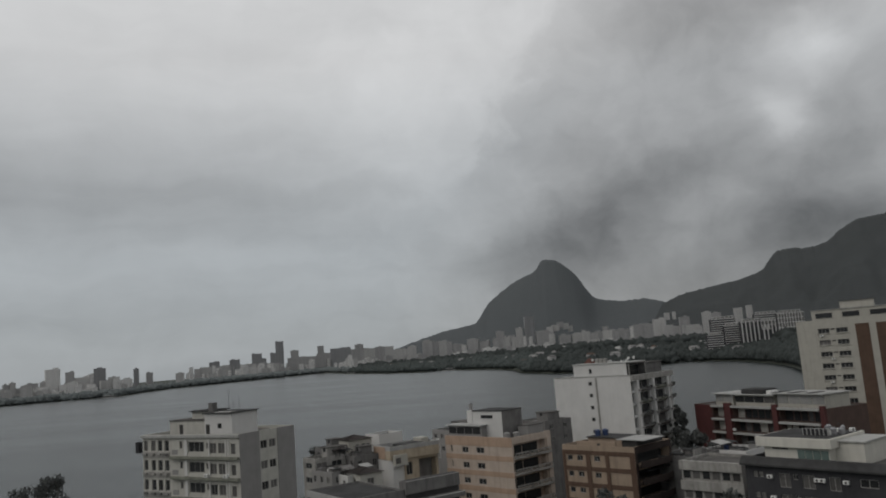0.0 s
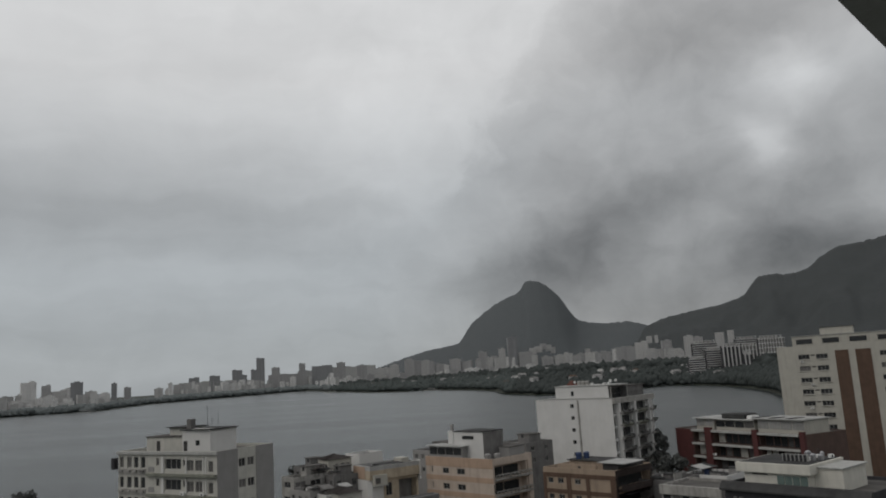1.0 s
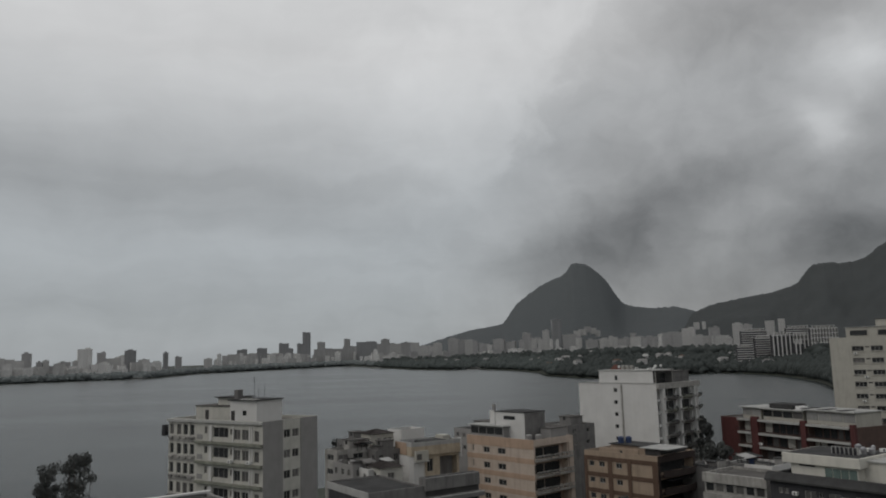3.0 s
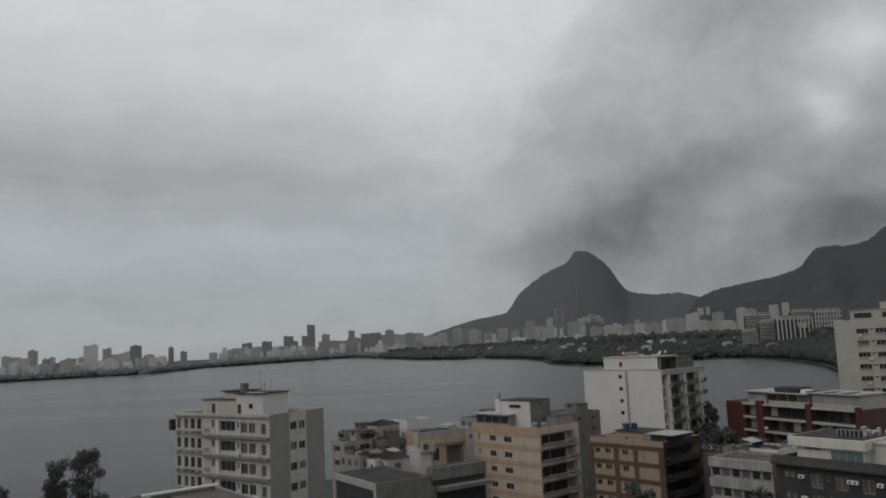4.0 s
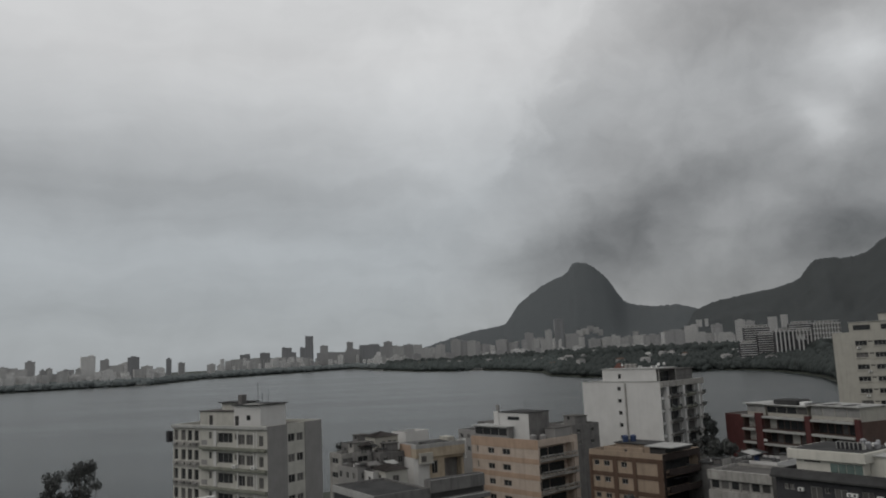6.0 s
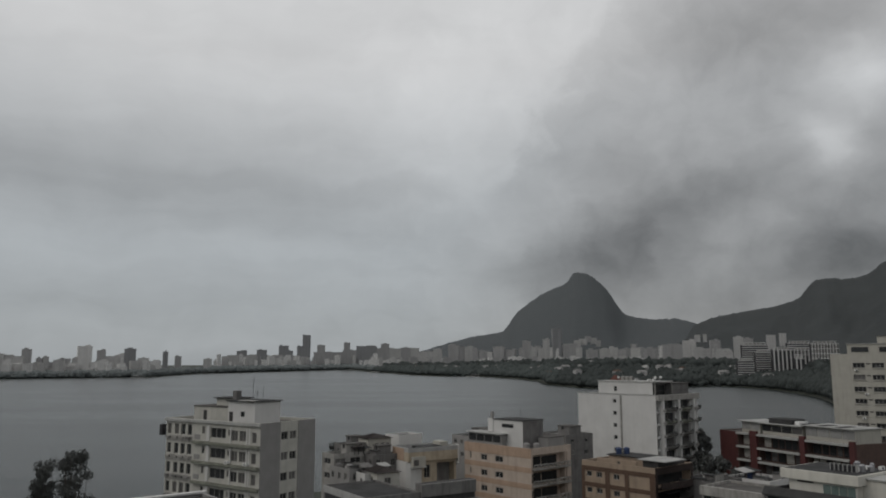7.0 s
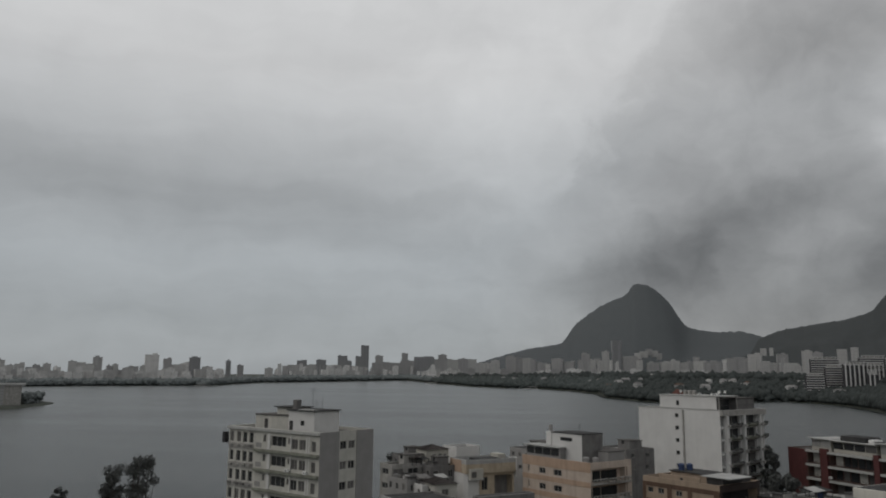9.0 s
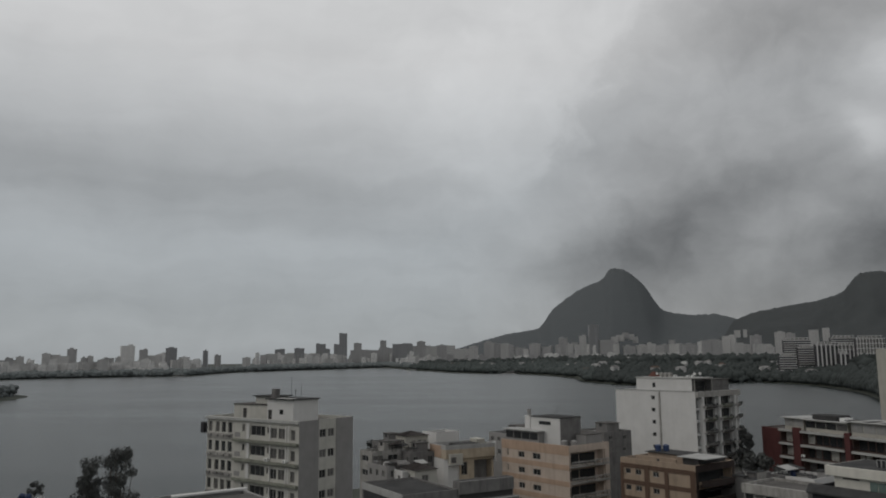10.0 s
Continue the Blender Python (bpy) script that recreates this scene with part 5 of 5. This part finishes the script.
# the slab above, its edge running obliquely
bm = bmesh.new()
e0, e1 = Vector((1.207, 1.79 + 2.2, 37.9)), Vector((1.567, 2.123 + 2.2, 37.9))
along = (e1 - e0).normalized()
a0, a1 = e0 - along * 5.6, e0 + along * 3.0
ring = [a0, a1, Vector((9, a1.y, 37.9)), Vector((9, 0.003, 37.9)), Vector((a0.x, 0.003, 37.9))]
low = [bm.verts.new(p) for p in ring]
high = [bm.verts.new(p + Vector((0, 0, 0.18))) for p in ring]
bm.faces.new(low[::-1])
bm.faces.new(high)
for i in range(5):
    bm.faces.new((low[i], low[(i + 1) % 5], high[(i + 1) % 5], high[i]))
bmesh.ops.recalc_face_normals(bm, faces=bm.faces)
part("slab_over_balcony", bm, "soffit", own, "dark painted soffit")


# ---- trees ----
def leafy_tree(x, y, z, height, spread, label, seed, clumps=16, leaves=130, category="tree", leaf_size=0.34, low=0.5, puff=1.0):
    """A tapered trunk with limbs, and clumps of small leaves with gaps between them."""
    rng = random.Random(seed)
    t = thing("tree", x, y, z, rng.uniform(0, 360), label, category, "trees near by")
    bm = bmesh.new()
    fork = height * 0.45
    pts = [Vector((0, 0, -0.3)), Vector((rng.uniform(-0.3, 0.3), rng.uniform(-0.3, 0.3), fork * 0.5)), Vector((rng.uniform(-0.5, 0.5), rng.uniform(-0.5, 0.5), fork))]
    r = height * 0.018 + 0.06
    for i, (p, q) in enumerate(zip(pts, pts[1:])):
        tube(bm, p, q, r * (1 - 0.25 * i), r * (0.75 - 0.2 * i), 8)
    ends = []
    for i in range(clumps):
        a = 2 * math.pi * i / clumps + rng.uniform(-0.4, 0.4)
        up = rng.uniform(low, 1.0)
        reach = spread * rng.uniform(0.25, 1.0) * (1.15 - 0.65 * abs(up - 0.68) * 2)
        end = Vector((reach * math.cos(a), reach * math.sin(a), height * up))
        mid = pts[2].lerp(end, 0.5) + Vector((0, 0, -0.05 * height))
        tube(bm, pts[2], mid, r * 0.26, r * 0.14, 5)
        tube(bm, mid, end, r * 0.14, r * 0.04, 5)
        ends.append(end)
    part("trunk", bm, "bark", t)
    verts, faces = [], []
    for end in ends:
        size = puff * spread * rng.uniform(0.24, 0.42) * (20 / max(clumps, 16)) ** 0.5
        for _ in range(leaves):
            d = Vector((rng.gauss(0, 1), rng.gauss(0, 1), rng.gauss(0, 0.75)))
            c = end + d.normalized() * size * rng.random() ** 0.45
            n = Euler((rng.uniform(0, 6.3), rng.uniform(0, 6.3), rng.uniform(0, 6.3))).to_matrix()
            s = leaf_size * rng.uniform(0.6, 1.3)
            i = len(verts)
            verts += [c + n @ Vector(v) * s for v in ((-1, 0, 0), (0, -0.42, 0.12), (1, 0, 0), (0, 0.42, 0.12))]
            faces.append((i, i + 1, i + 2, i + 3))
    me = bpy.data.meshes.new("crown")
    me.from_pydata(verts, [], faces)
    me.materials.append(M["leaf"])
    put("crown", me, t, Matrix())


leafy_tree(-41.6, 91.0, 3, 26.3, 1.9, "tall slender dark tree standing by the water", 4, 34, 190, low=0.66, leaf_size=0.16, puff=1.75)
leafy_tree(-44.5, 89.8, 3, 25.2, 1.6, "slender dark tree beside a taller one", 9, 28, 190, low=0.68, leaf_size=0.16, puff=1.75)
leafy_tree(70.0, 206.0, 3, 17.5, 3.2, "dense dark tree beside a red block", 12, 22, 150, leaf_size=0.5)
leafy_tree(65.5, 183.0, 3, 13.5, 3.8, "dense dark tree between two blocks", 15, 18, 130, leaf_size=0.5)
leafy_tree(63.0, 166.0, 3, 13.0, 3.5, "dark street tree behind a low house", 17, 18, 130, leaf_size=0.5)
leafy_tree(26.0, 105.0, 3, 16.3, 3.0, "green tree top in front of a beige block", 21, 18, 130, leaf_size=0.4)
leafy_tree(37.5, 92.0, 3, 17.6, 2.6, "green tree top before a dirty white house", 23, 16, 130, leaf_size=0.4)
leafy_tree(-46.2, 81.6, 25.1, 2.0, 0.8, "potted shrub on a roof terrace", 31, 8, 60, "shrub", 0.16)
leafy_tree(-34.0, 96.0, 3, 19.8, 2.2, "dark tree top by a low roof", 33, 10, 110)
leafy_tree(-24.0, 190.0, 3, 17.0, 3.0, "dark tree by a low white house", 35, 12, 110, leaf_size=0.5)


# ---- the far side: woods along the shore, and the city ----
def polar(az, r):
    return r * math.sin(radians(az)), r * math.cos(radians(az))


CLUMP = []
bm = bmesh.new()
bmesh.ops.create_icosphere(bm, subdivisions=1, radius=1.0)
base_v = [v.co.copy() for v in bm.verts]
base_f = [[v.index for v in f.verts] for f in bm.faces]
bm.free()
for s in range(8):
    CLUMP.append([tuple(v * (1 + 0.34 * noise.noise(v * 1.6 + Vector((s * 9, 0, 0))) + 0.22 * noise.noise(v * 4 + Vector((0, s * 7, 0))))) for v in base_v])


def woods(name, spots, label, mat="wood"):
    """A far wood of many uneven clumps: ONE object of countless crowns."""
    verts, faces = [], []
    for x, y, z, w, h in spots:
        c = random.choice(CLUMP)
        a = random.uniform(0, 6.28)
        ca, sa = math.cos(a), math.sin(a)
        i0 = len(verts)
        verts += [(x + w * (p[0] * ca - p[1] * sa), y + w * (p[0] * sa + p[1] * ca), z + h * p[2]) for p in c]
        faces += [[i0 + i for i in f] for f in base_f]
    me = bpy.data.meshes.new(name)
    me.from_pydata(verts, [], faces)
    me.polygons.foreach_set("use_smooth", [True] * len(me.polygons))
    me.materials.append(M[mat])
    tagged(new(name, me), label, "trees", "", "stuff")


def shore_spots(az0, az1, n, depth0, depth1, tall0, tall1, wide=6.0):
    out = []
    for _ in range(n):
        az = random.uniform(az0, az1)
        b = max(far_shore(az + da) for da in (-0.15, 0, 0.15))
        r = b + depth0 + (depth1 - depth0) * random.random() ** 1.3
        x, y = polar(az, r)
        t = random.uniform(tall0, tall1)
        out.append((x, y, land_z(x, y) + t * 0.5, random.uniform(0.8, 1.7) * wide, t * 0.46))
    return out


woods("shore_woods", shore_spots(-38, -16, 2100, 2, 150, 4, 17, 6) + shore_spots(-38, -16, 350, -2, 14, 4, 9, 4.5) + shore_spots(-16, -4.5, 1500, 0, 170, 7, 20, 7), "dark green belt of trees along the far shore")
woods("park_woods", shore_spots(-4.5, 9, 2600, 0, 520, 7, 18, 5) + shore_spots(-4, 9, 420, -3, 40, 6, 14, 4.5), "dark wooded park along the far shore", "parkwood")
city = []
for _ in range(2600):
    az = random.uniform(-4, 27)
    r = far_shore(az) + 330 + 600 * random.random() ** 1.6
    x, y = polar(az, r)
    t_ = random.uniform(9, 23)
    city.append((x, y, land_z(x, y) + t_ * 0.5, random.uniform(6, 12), t_ * 0.46))
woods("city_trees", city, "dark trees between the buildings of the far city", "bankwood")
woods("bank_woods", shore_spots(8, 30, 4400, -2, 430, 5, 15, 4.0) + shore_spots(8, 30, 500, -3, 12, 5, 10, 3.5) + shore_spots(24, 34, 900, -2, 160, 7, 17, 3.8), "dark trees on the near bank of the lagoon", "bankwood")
isle = []
while len(isle) < 620:
    u, v = random.uniform(-1, 1), random.uniform(-1, 1)
    px, py = 138 * u, 36 * v
    c, s_ = math.cos(radians(95)), math.sin(radians(95))
    x, y = -517 + px * c - py * s_, 730 + px * s_ + py * c
    if u * u + v * v < 1 and not (-560 < x < -478 and 715 < y < 790):
        isle.append((x, y, 1.5 + random.uniform(1, 11), random.uniform(1.8, 3.6), random.uniform(1.6, 3.4)))
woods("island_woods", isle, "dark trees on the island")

HOUSES = 0


def far_house(az, r, w, top, mat, depth=None, turn=None, crown=True, label="", foot=None):
    """A far building: its body with a cornice, roof rooms and tank house."""
    x, y = polar(az, r)
    z = (land_z(x, y) if foot is None else foot) - 1.0
    h = top - z
    d = depth or min(28, max(10, w * 0.6))
    t = thing("apartment_building", x, y, z, -az + (random.uniform(-14, 14) if turn is None else turn),
              label or {"farlight": "far pale apartment building in the city", "farmid": "far grey apartment building in the city", "fardark": "far dark glass tower in the city", "farwhite": "far white apartment building in the city"}[mat],
              "building", "far city")
    bm = bmesh.new()
    box(bm, -w / 2, 0, 0, w / 2, d, h)
    part("wall", bm, mat, t)
    bm = bmesh.new()
    box(bm, -w / 2 - 0.4, -0.4, h + 0.01, w / 2 + 0.4, d + 0.4, h + 0.8)
    part("cornice", bm, mat, t)
    bays = int(w / 13) if r < 3600 else 0
    for i in range(bays):
        u = -w / 2 + w * (i + random.uniform(0.15, 0.35)) / bays
        bw = w / bays * random.uniform(0.3, 0.5)
        box_part("bay", t, mat, u, -1.4, 0, u + bw, -0.01, h - random.uniform(0.5, 6))
    if crown:
        bm = bmesh.new()
        cw = w * random.uniform(0.25, 0.5)
        cx = random.uniform(-w / 2 + cw / 2, w / 2 - cw / 2)
        box(bm, cx - cw / 2, d * 0.2, h + 0.81, cx + cw / 2, d * 0.7, h + random.uniform(2.5, 4.5))
        part("roof_room", bm, mat, t)
    return t


# landmarks of the skyline: azimuth, distance, width, height
for row in ((-29.37, 19, 57, "farlight"), (-28.61, 47, 51, "farlight"), (-27.85, 21, 68, "farmid"), (-27.05, 13, 46, "farmid"), (-26.68, 13, 50, "farlight"),
            (-25.56, 24, 45, "farmid"), (-24.89, 16, 46, "farlight"), (-24.36, 33, 76, "farwhite"), (-23.36, 21, 66, "farmid"), (-22.62, 35, 51, "farlight"),
            (-21.53, 28, 70, "fardark"), (-22.0, 19, 57, "farwhite"), (-20.69, 27, 46, "farlight"),
            (-33.84, 17, 65, "farlight"), (-33.48, 14, 58, "farlight"), (-33.0, 16, 46, "farlight"), (-32.45, 22, 49, "farlight"), (-31.48, 16, 47, "farmid"),
            (-30.86, 17, 50, "farlight"), (-30.27, 16, 42, "farwhite")):
    far_house(row[0], 2150, row[1], row[2], row[3])
for row in ((-19.25, 15, 66, "fardark"), (-18.38, 18, 52, "farmid")):
    far_house(row[0], 2480, row[1], row[2], row[3])
for row in ((-14.07, 42, 79, "fardark"), (-13.61, 172, 61, "farlight"), (-12.67, 42, 83, "fardark"), (-11.12, 42, 101, "fardark"), (-10.62, 20, 79, "fardark"),
            (-9.96, 25, 99, "fardark"), (-9.49, 34, 146, "fardark"), (-10.99, 147, 59, "farwhite"), (-8.43, 34, 103, "farmid"), (-7.91, 123, 73, "farmid"),
            (-6.54, 27, 114, "farmid"), (-6.34, 61, 82, "farmid"), (-5.1, 88, 99, "fardark")):
    far_house(row[0], 3350, row[1], row[2], row[3], 30, 0)
for row in ((-3.83, 61, 90, "farmid"), (-3.73, 37, 108, "farmid"), (-2.95, 57, 88, "farlight"), (-2.21, 44, 92, "farmid"), (-1.51, 37, 90, "farlight"),
            (-0.89, 37, 75, "farlight"), (-0.36, 25, 75, "farlight")):
    far_house(row[0], 3350, row[1], row[2], row[3], 30, 0)
for row in ((0.17, 26, 71, "farlight"), (1.35, 34, 83, "farmid"), (1.97, 17, 78, "farmid"), (2.5, 26, 79, "farlight"), (2.95, 18, 74, "farmid"), (3.6, 30, 66, "farmid"), (4.0, 18, 62, "farlight"), (4.7, 34, 78, "farmid"),
            (5.52, 34, 69, "farmid"), (6.5, 24, 72, "farmid"), (7.2, 26, 76, "farlight"), (6.79, 26, 94, "farmid"), (7.92, 26, 74, "farlight"), (8.23, 21, 100, "farlight"), (9.05, 28, 132, "fardark"),
            (8.73, 34, 72, "farwhite"), (10.0, 44, 84, "farmid"), (10.5, 24, 76, "farlight"), (11.58, 34, 68, "farmid"), (12.59, 40, 70, "farlight"), (13.1, 24, 74, "farlight"), (13.6, 30, 66, "farmid"), (14.0, 22, 71, "farmid"), (14.7, 36, 72, "farlight"), (15.2, 22, 66, "farmid")):
    far_house(row[0], 2350, row[1], row[2], row[3])
for row in ((15.6, 34, 62, "farmid"), (16.52, 17, 66, "farwhite"), (17.2, 40, 69, "farmid"), (18.3, 25, 77, "farlight"), (19.15, 34, 60, "farlight"),
            (20.1, 20, 77, "farmid"), (20.45, 34, 60, "farlight"), (20.95, 16, 54, "farlight"), (21.6, 19, 83, "farlight"), (22.24, 17, 80, "farmid")):
    far_house(row[0], 1650, row[1], row[2], row[3])
for az, r, w, top, foot in ((23.7, 1900, 20, 93, 60), (24.43, 1950, 14, 98, 70), (18.9, 2600, 17, 116, 95), (19.43, 2600, 10, 118, 95)):
    far_house(az, r, w, top, "farlight", 14, None, False, "far pale house on the wooded hillside", foot=foot)
# the crowd of lower roofs between and before them: the front ones each a thing, the countless rest in one
verts, faces, marks = [], [], []
for az0, az1, n, d0, d1, h0, h1 in ((-36, -19.5, 150, 50, 300, 20, 44), (-17, -4, 80, 120, 420, 34, 60), (-4, 8, 125, 400, 850, 27, 50), (8, 22, 150, 430, 950, 27, 48)):
    for i in range(n):
        az = random.uniform(az0, az1)
        r = far_shore(az) + d0 + (d1 - d0) * (i / n)
        w, top = random.uniform(9, 26), h0 + (h1 - h0) * random.random() ** 1.5
        if i < n * 0.30:
            # the left side takes the palest facades to suggest its thicker haze
            far_house(az, r, w, top, random.choice(("farlight", "farwhite", "farwhite") if az < -3 else ("farlight", "farlight", "farmid", "farmid", "farwhite")))
        else:
            x, y = polar(az, r)
            z, d, a = land_z(x, y) - 1, random.uniform(10, 16), radians(-az + random.uniform(-14, 14))
            i0 = len(verts)
            verts += [(x + u * math.cos(a) - v * math.sin(a), y + u * math.sin(a) + v * math.cos(a), zz) for zz in (z, top) for u, v in ((-w / 2, 0), (w / 2, 0), (w / 2, d), (-w / 2, d))]
            faces += [[i0 + k for k in f] for f in ((4, 5, 6, 7), (0, 1, 5, 4), (1, 2, 6, 5), (2, 3, 7, 6), (3, 0, 4, 7))]
            marks += [random.randrange(3)] * 5
me = bpy.data.meshes.new("far_rooftops")
me.from_pydata(verts, [], faces)
for one in ("farlight", "farmid", "farwhite"):
    me.materials.append(M[one])
me.polygons.foreach_set("material_index", marks)
tagged(new("far_rooftops", me), "countless pale low buildings of the far city", "buildings", "", "stuff")
# small houses among the trees of the bank
for i in range(56):
    az = random.uniform(-2, 24)
    r = far_shore(az) + random.uniform(70, 480)
    x, y = polar(az, r)
    g = land_z(x, y)
    t = thing("cottage", x, y, g - 1, -az + random.uniform(-40, 40), "small pale house with a low roof among trees", "house", "houses among trees")
    w, h = random.uniform(6, 16), random.uniform(9, 17)
    box_part("wall", t, random.choice(("farlight", "farlight", "farmid")), -w / 2, 0, 0, w / 2, 9, h)
    bm = bmesh.new()
    a = [bm.verts.new(q) for q in ((-w / 2 - 0.5, -0.5, h + 0.01), (w / 2 + 0.5, -0.5, h + 0.01), (w / 2 + 0.5, 9.5, h + 0.01), (-w / 2 - 0.5, 9.5, h + 0.01), (-w / 2 + 2, 4.5, h + 2.2), (w / 2 - 2, 4.5, h + 2.2))]
    for f in ((0, 1, 5, 4), (1, 2, 5), (2, 3, 4, 5), (3, 0, 4), (3, 2, 1, 0)):
        bm.faces.new([a[k] for k in f])
    part("roof", bm, random.choice(("brown", "greywall", "greyside", "slab", "greywall", "greyside")), t)
# houses on the mountain's foot
for az, r, w, top in ((10.5, 3000, 26, 112), (10.9, 3020, 30, 118), (11.3, 3040, 24, 128), (11.7, 3050, 22, 122), (12.0, 3060, 18, 112), (9.7, 2950, 26, 98), (14.5, 2950, 22, 96), (7.6, 2900, 24, 90)):
    far_house(az, r, w, top, random.choice(("farmid", "farlight")), 14, None, False, "far pale house on the mountain's foot", foot=top - 22)


def finned_block(az, r, w, top, base, fins, bands, label):
    """A white block across the bay with upright fins or floor bands in relief."""
    x, y = polar(az, r)
    t = thing("apartment_building", x, y, base - 6, -az + 12, label, "apartment building", "white blocks across the bay")
    h = top - base + 6
    bm = bmesh.new()
    box(bm, -w / 2, 0, 0, w / 2, 16, h)
    part("wall", bm, "slate", t)
    for i in range(fins):
        u = -w / 2 + w * (i + 0.1) / fins
        box_part("fin", t, "white", u, -1.2, 0, u + w / fins * 0.29, -0.01, h)
    for i in range(bands):
        z = h - 0.4 - i * 3.4
        if z > 1:
            box_part("floor_band", t, "white" if i % 2 == 0 or not fins else "offwhite", -w / 2 - 0.8, -1.5, z - 1.1, w / 2 + 0.8, -0.01, z)
    box_part("roof_room", t, "offwhite", -w * 0.3, 3, h + 0.01, w * 0.32, 12, h + 2.4)
    for i in range(6):
        box_part("roof_post", t, "white", -w * 0.42 + i * w * 0.16, 1.0, h + 0.01, -w * 0.42 + i * w * 0.16 + 0.8, 1.8, h + 3.0)
    box_part("roof_frame", t, "white", -w * 0.44, 0.8, h + 3.01, w * 0.44, 2.0, h + 3.5)


finned_block(22.67, 1300, 38, 62, 22, 0, 11, "white apartment block with long floor bands")
finned_block(22.01, 1240, 22, 38, 12, 0, 7, "low terraced white block among trees")
finned_block(23.21, 1280, 23, 50, 12, 0, 9, "grey apartment block with dark floor bands")
finned_block(24.43, 1250, 29, 54, 12, 5, 1, "dark apartment block with white upright fins")
finned_block(25.60, 1300, 26, 54, 20, 5, 3, "apartment block with fins and pale bands")
finned_block(25.41, 1230, 11, 41, 12, 2, 1, "narrow pale block among trees")
finned_block(25.46, 1400, 37, 66, 20, 0, 8, "pale apartment block behind finned ones")
finned_block(26.99, 1250, 36, 62, 12, 9, 12, "tall white apartment block with fins and a roof frame")

# the club house on the island
t = thing("club_house", -505, 757, 2.0, 32, "wide pale club building on the island", "building")
box_part("wall", t, "farmid", -45, 0, 0, 22, 22, 20)
box_part("end_wall", t, "offwhite", 8, -0.4, 0, 24, -0.02, 21)
box_part("roof", t, "paleroof", -47, -1.5, 20.02, 27, 23, 22, label="pale flat roof")
for i in range(6):
    box_part("fin", t, "offwhite", -44 + 9 * i, -0.8, 0, -42.6 + 9 * i, -0.02, 20)

# landing stages on the far shore
for az, w in ((3.2, 60), (-20.9, 40), (-4.2, 70)):
    x, y = polar(az, far_shore(az) - 6)
    t = thing("jetty", x, y, -1.0, -az, "long white landing stage on the far shore", "jetty", "landing stages")
    box_part("deck", t, "slab", -w / 2, 0, 0, w / 2, 6, 2.4)
    box_part("shelter_roof", t, "white", -w / 3, 1, 5.0, w / 4, 5, 5.6)
    for i in range(4):
        box_part("post", t, "offwhite", -w / 3 + i * w * 0.19, 2.5, 2.41, -w / 3 + i * w * 0.19 + 0.5, 3.0, 4.99)
